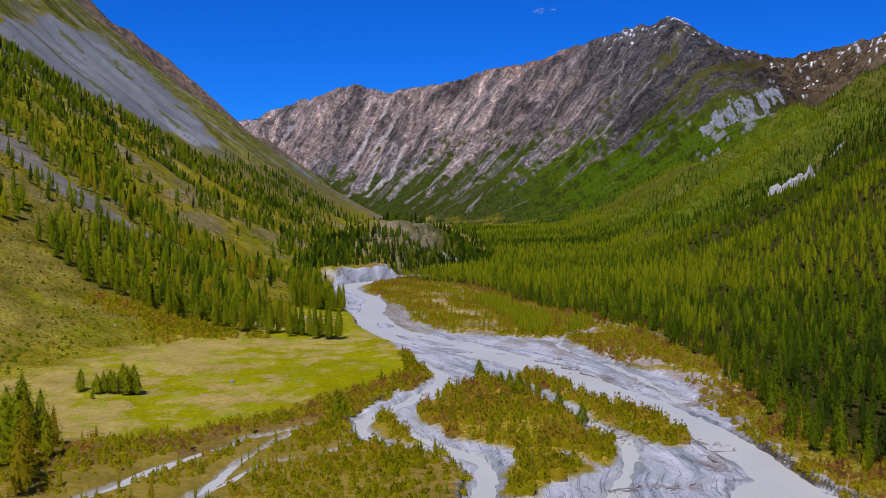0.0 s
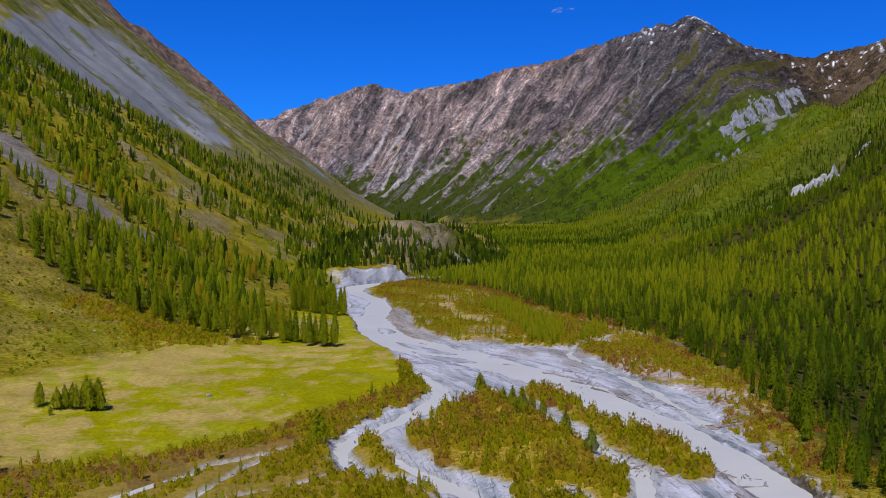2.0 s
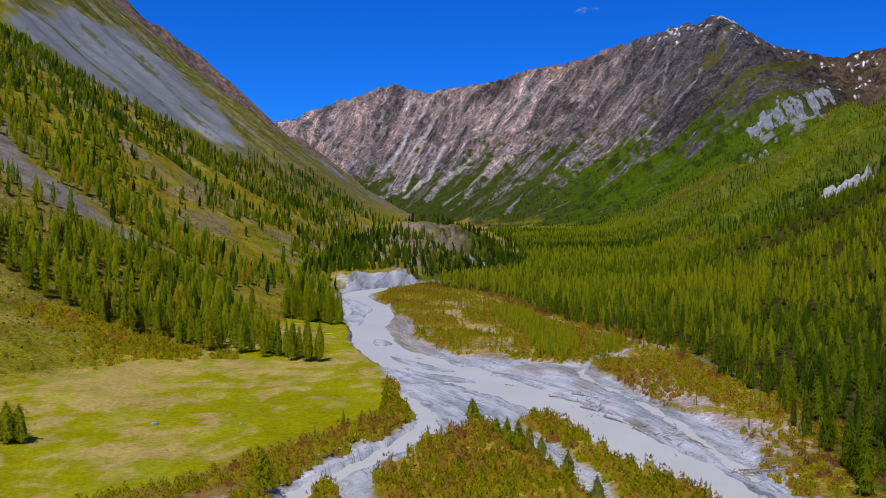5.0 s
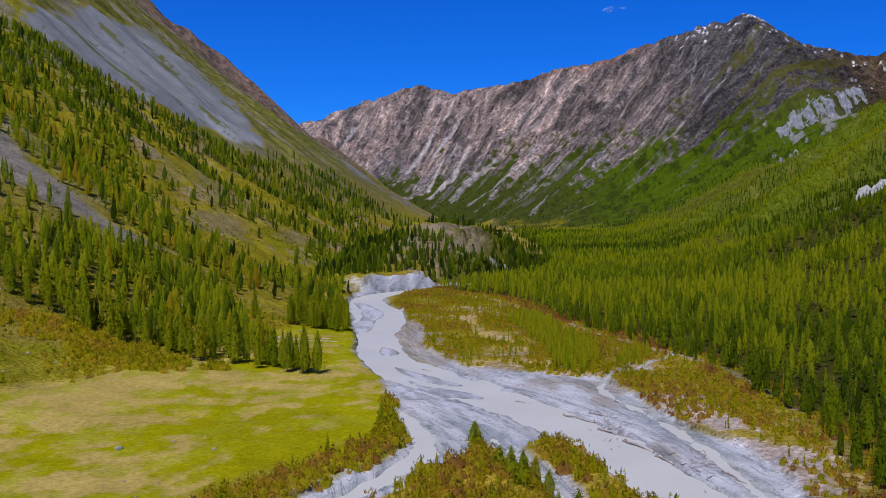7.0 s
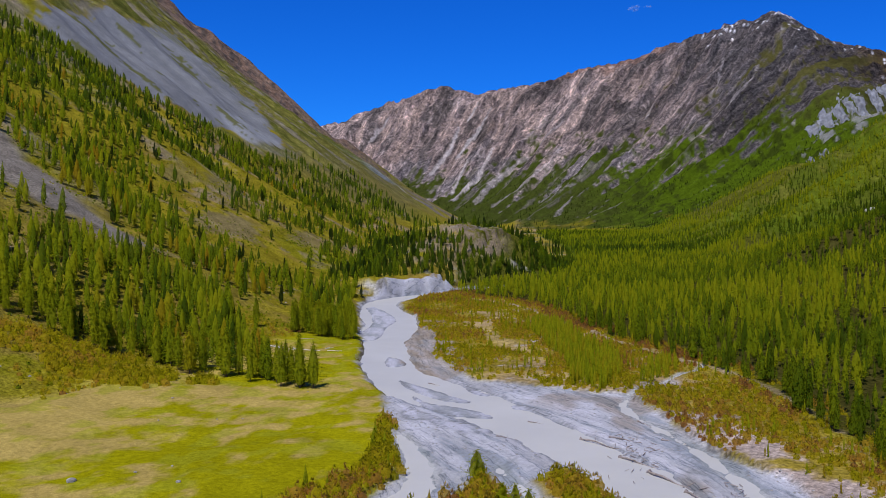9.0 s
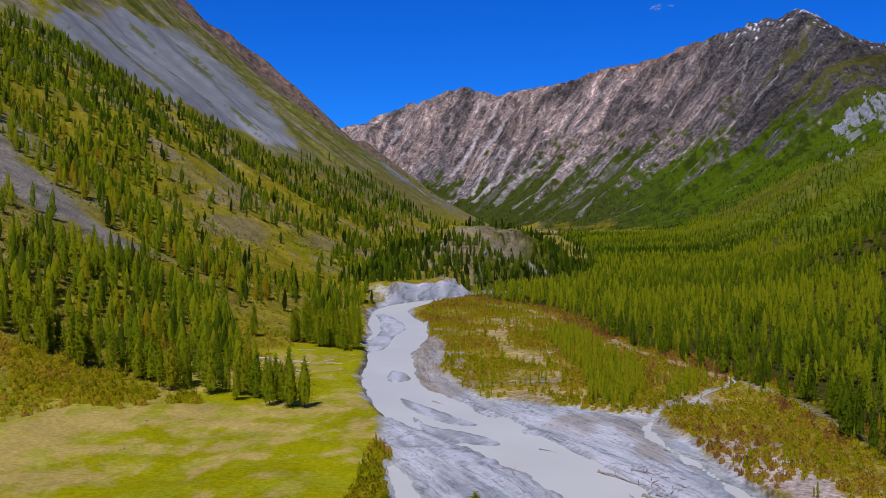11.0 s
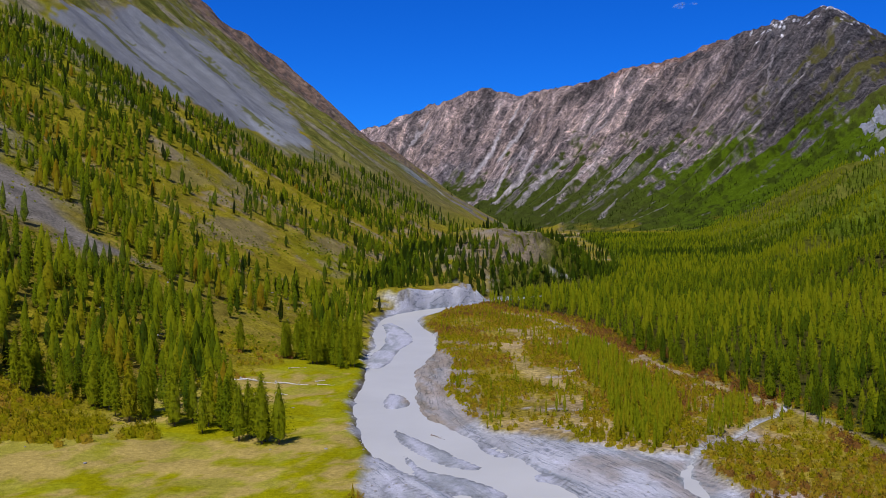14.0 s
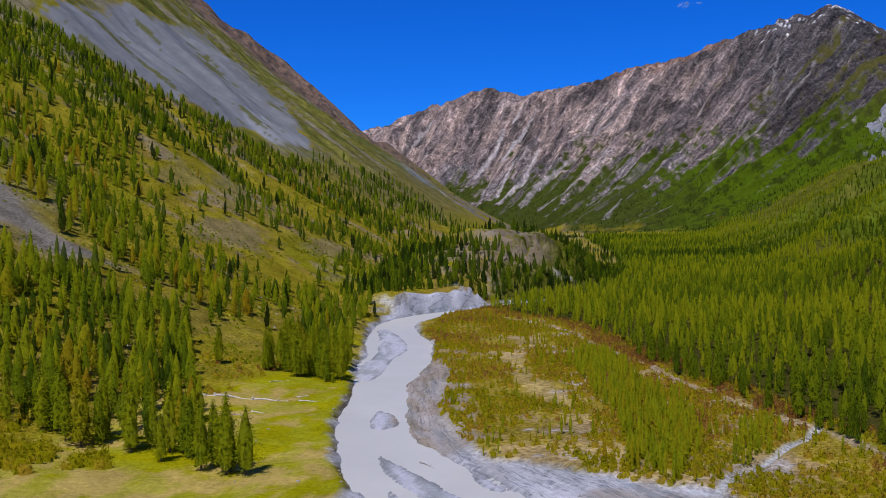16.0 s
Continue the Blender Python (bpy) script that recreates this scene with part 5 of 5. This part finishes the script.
def log_thing(x, y, length, thick, turn, label, group, branches=2, wood=DRIFT):
    """A drift log: an Empty with a bent trunk, its root stump and some broken branches."""
    r = TREE_RNG
    root = new("driftwood_log")
    n = 6
    path = [(length * (i / n - 0.5), r.uniform(-0.03, 0.03) * length, 0.02 * length * math.sin(i)) for i in range(n + 1)]
    part("trunk", tube(path, [thick * (1 - 0.6 * i / n) for i in range(n + 1)], 7), wood, root)
    part("root_stump", boulder_mesh(r, thick * 0.9, thick * 2.2, thick * 2.0, 0.6, 2), wood, root).location = path[0]
    for _ in range(branches):
        p = Vector(path[r.randrange(2, n)])
        d = Vector((r.uniform(0.2, 1), r.uniform(-1, 1), r.uniform(0.1, 0.8))) * length * 0.14
        part("branch", tube([p, p + d * 0.5, p + d + Vector((0, 0, 0.05))], (thick * 0.4, thick * 0.3, thick * 0.1), 5), wood, root)
    dx, dy = math.cos(radians(turn)) * length * 0.45, math.sin(radians(turn)) * length * 0.45
    za, zb = ground_z(x - dx, y - dy), ground_z(x + dx, y + dy)
    za, zb = max(za, floor_level(y - dy) - 0.3), max(zb, floor_level(y + dy) - 0.3)
    tilt = math.degrees(math.atan2(zb - za, length * 0.9))
    root.matrix_world = Matrix.Translation((x, y, (za + zb) / 2 + thick * 0.5)) @ Matrix.Rotation(radians(turn), 4, "Z") @ Matrix.Rotation(radians(-tilt), 4, "Y")
    return tagged(root, label, "log", group)


GREYLOG = "bleached grey drift log stranded on the gravel bar"
for x, y, l, k, turn in ((33, 298, 12, 0.2, -52), (39, 284, 10, 0.22, -50), (43, 272, 12, 0.25, -62), (46, 262, 7, 0.2, -70), (49, 362, 5, 0.14, 20), (38, 300, 7, 0.18, -35), (56, 250, 6, 0.2, -60), (61, 231, 5, 0.16, -10), (63, 229, 6, 0.18, -25),
                         (66, 227, 4, 0.15, 30), (49, 170, 7, 0.22, -60), (50, 174, 5, 0.25, -75), (54, 184, 4, 0.16, 10), (57, 186, 3, 0.2, 70), (32, 158, 9, 0.15, 8), (38, 156, 6, 0.14, -6), (45, 190, 6, 0.16, -20), (42, 192, 5, 0.14, 15), (47, 187, 5, 0.16, 5),
                         (24, 262, 6, 0.14, -40), (31, 240, 7, 0.16, -55), (29, 268, 4, 0.15, -30), (40, 206, 6, 0.2, -60), (38, 196, 5, 0.2, 20), (20, 318, 4, 0.12, -30), (44, 318, 5, 0.14, -60), (48, 300, 6, 0.16, -40), (-8, 366, 5, 0.12, -50), (-20, 440, 4, 0.12, -70), (14, 300, 5, 0.12, -35)):
    log_thing(x, y, l, k, turn, GREYLOG, "drift logs on the bars", 2 if l > 5 else 1)
for x, y, l, k, turn in ((-73, 415, 6, 0.3, 5), (-66, 417, 10, 0.3, 10), (-57, 419, 9, 0.28, 12), (-48, 422, 5, 0.16, -8), (-51, 427, 3, 0.16, 40), (-63, 444, 6, 0.12, 45), (-55, 404, 3, 0.2, 0), (-58, 399, 2, 0.15, 20)):
    log_thing(x, y, l, k, turn, "bleached fallen trunk lying on the grass clearing", "fallen trunks in the clearing", 1, PALE)


def debris():
    """Small sticks washed up on the bars, in one mesh."""
    r = random.Random(5)
    V, F = [], []
    for cx, cy, sx, sy, n in ((46, 190, 7, 3, 160), (49, 172, 3, 6, 60), (62, 229, 4, 2, 60), (36, 201, 4, 8, 60), (40, 292, 4, 14, 50), (34, 157, 8, 2, 60), (20, 180, 8, 3, 40), (52, 260, 3, 12, 40)):
        for _ in range(n):
            x, y = r.gauss(cx, sx * 0.6), r.gauss(cy, sy * 0.6)
            l, w, t = r.uniform(0.4, 1.8), r.uniform(0.03, 0.09), r.uniform(0, math.pi)
            z = max(ground_z(x, y), floor_level(y) - 0.28) + 0.05
            c, s = math.cos(t), math.sin(t)
            k = len(V)
            e = r.uniform(0, 0.35)
            for u, h in ((-l / 2, 0), (l / 2, e)):
                V += [(x + c * u - s * w, y + s * u + c * w, z + h), (x + c * u + s * w, y + s * u - c * w, z + h), (x + c * u, y + s * u, z + h + w * 1.6)]
            F += [(k, k + 1, k + 4, k + 3), (k + 1, k + 2, k + 5, k + 4), (k + 2, k, k + 3, k + 5)]
    mesh = array_mesh("driftwood_debris", np.array(V), np.array(F))
    mesh.materials.append(DRIFT)
    return tagged(new("driftwood_debris", mesh), "heaps of bleached sticks washed up on the bars", "driftwood", kind="stuff")


debris()


def stones():
    """Cobbles on the bars and along the banks, in one mesh."""
    x, y, a, b, c = jitter(-75, 75, 150, 560, 1.25, 531)
    gap, gravel = river_gaps(x, y)
    isl = island(x, y)
    n1 = fbm(x / 9, y / 12, 3, 541)
    shore = np.abs(gravel) < 1.8
    keep = (((gravel > 0) & (gap > 0.3) & (isl < 0) & (b < 0.10 + 0.25 * (n1 > 0.25))) | (shore & (b < 0.5) & (gap < 16))) & (gap > -0.2)
    x, y, a, c = x[keep], y[keep], a[keep], c[keep]
    # pale blocks strewn over the left slope and the hump
    sx, sy, sa, sb, sc = jitter(-260, -10, 300, 985, 3.4, 551)
    run = fbm(sx / 22, sy / 30, 3, 555)
    on = (np.interp(sy, *LEFT_FOOT) - sx > 12) | ((sy > 870) & (sx > -110))
    on &= sb < np.clip(-0.05 + 0.45 * run, 0, 1) + 0.12 * (sy > 870)
    x, y, a, c = np.concatenate([x, sx[on]]), np.concatenate([y, sy[on]]), np.concatenate([a, 0.65 + 0.6 * sa[on]]), np.concatenate([c, sc[on]])
    z = relief(x, y)
    t = np.array([(1, 0, 0), (0.2, 0.9, 0.05), (-0.9, 0.3, 0), (-0.3, -0.9, 0.05), (0.6, -0.6, 0), (0.1, 0.05, 0.65)], float)
    f = np.array([(0, 1, 5), (1, 2, 5), (2, 3, 5), (3, 4, 5), (4, 0, 5)])
    size = 0.10 + 0.34 * a ** 3
    ca, sa = np.cos(c * 6.28)[:, None], np.sin(c * 6.28)[:, None]
    V = np.stack([x[:, None] + size[:, None] * (t[:, 0] * ca - t[:, 1] * sa), y[:, None] + size[:, None] * (t[:, 0] * sa + t[:, 1] * ca), z[:, None] - 0.03 + size[:, None] * t[:, 2]], -1).reshape(-1, 3)
    F = (f[None] + (np.arange(len(x)) * 6)[:, None, None]).reshape(-1, 3)
    mesh = array_mesh("cobbles", V, F)
    mesh.materials.append(STONE)
    return tagged(new("cobbles", mesh), "pale grey cobbles and blocks on bars and slopes", "stones", kind="stuff")


stones()


def outcrop(x, y, sx, sy, sz, turn, label, rock=LIME):
    """A weathered limestone crag: fluted walls and ragged teeth that rise from the slope."""
    n = 26
    u, v = np.meshgrid(np.linspace(-1.15, 1.15, n), np.linspace(-1.15, 1.15, n))
    c, q = math.cos(radians(turn)), math.sin(radians(turn))
    u = u + 0.06 * vnoise(u * 9 + x, v * 9, 601)
    v = v + 0.06 * vnoise(u * 9, v * 9 + y, 602)
    wx, wy = x + u * sx * c - v * sy * q, y + u * sx * q + v * sy * c
    r = np.hypot(u, v) + 0.42 * fbm(u * 2 + x * 0.13, v * 2, 4, 603)
    body = step(1.0, 0.62, r)
    teeth = 0.62 + 0.1 * np.clip(ridged(u * 2.0 + y * 0.07, v * 0.6 + x * 0.05, 2, 604), -0.8, 1.6)
    z = relief(wx.ravel(), wy.ravel()).reshape(wx.shape) - 0.12 * sz + sz * body * np.maximum(teeth, 0.1)
    verts = np.stack([wx - x, wy - y, z - z.min()], -1).reshape(-1, 3)
    mesh = grid_mesh("crag", verts, n, n)
    mesh.polygons.foreach_set("use_smooth", np.zeros(len(mesh.polygons), bool))
    mesh.materials.append(rock)
    ob = new("limestone_crag", mesh)
    ob.location = (x, y, float(z.min()))
    return tagged(ob, label, "crag", "limestone crags of the right slope")


for x, y, sx, sy, sz, turn in ((388, 1180, 12, 14, 26, 10), (404, 1172, 8, 9, 16, 50), (430, 1178, 25, 24, 52, 15), (458, 1188, 12, 9, 14, 30), (392, 1205, 8, 6, 10, 15), (378, 1200, 6, 5, 7, 40), (500, 1200, 9, 6, 4, 30)):
    outcrop(x, y, sx, sy, sz, turn, "white limestone crag breaking through the wooded slope")
for x, y, sx, sy, sz, turn in ((1000, 3600, 26, 24, 10, 20), (1058, 3640, 36, 30, 16, 35), (1120, 3680, 30, 26, 13, 10), (1160, 3735, 20, 34, 13, 60), (1215, 3750, 30, 38, 18, 30), (1285, 3830, 30, 36, 20, 0), (1330, 3880, 20, 26, 15, 40), (1370, 3920, 30, 30, 18, 25)):
    outcrop(x, y, sx, sy, sz, turn, "pale grey limestone cliff under the far peak", CLIFF)
for x, y, sx, sy, sz, turn in ((794, 3285, 26, 18, 26, 20), (826, 3305, 20, 16, 30, 0), (858, 3334, 26, 18, 30, 30), (900, 3362, 18, 14, 22, 10), (935, 3388, 22, 16, 26, 0), (990, 3420, 20, 16, 28, 15)):
    outcrop(x, y, sx, sy, sz, turn, "pinkish grey rock outcrop on the far green slope", CLIFF)


def cloud():
    """A small fair-weather cloud high over the range."""
    m, n, b = material("cloud vapour", 1.0, 0.0)
    b.inputs["Base Color"].default_value = (0.70, 0.86, 1.0, 1)
    t = n.nodes.new("ShaderNodeBsdfTransparent")
    k = n.nodes.new("ShaderNodeMixShader")
    n.links.new(ramp(n, noise_node(n, 0.03, 5, 0.6).outputs[0], [(0.45, (0.0, 0.0, 0.0)), (0.78, (0.32, 0.32, 0.32))]), k.inputs[0])
    n.links.new(t.outputs[0], k.inputs[1])
    n.links.new(b.outputs[0], k.inputs[2])
    n.links.new(k.outputs[0], n.nodes["Material Output"].inputs["Surface"])
    root = new("cloud")
    for dx, dz, s in ((0, 0, 20), (16, 6, 15), (-18, -4, 14), (34, 8, 10), (62, 10, 9), (70, 7, 7), (-6, 10, 11)):
        o = part("puff", boulder_mesh(TREE_RNG, s * 1.3, s, s * 0.6, 0.5, 3), m, root)
        o.location = (dx, 0, dz)
    root.location = (496, 4800, 1209)
    tagged(root, "small thin white cloud in the blue sky", "cloud")


cloud()
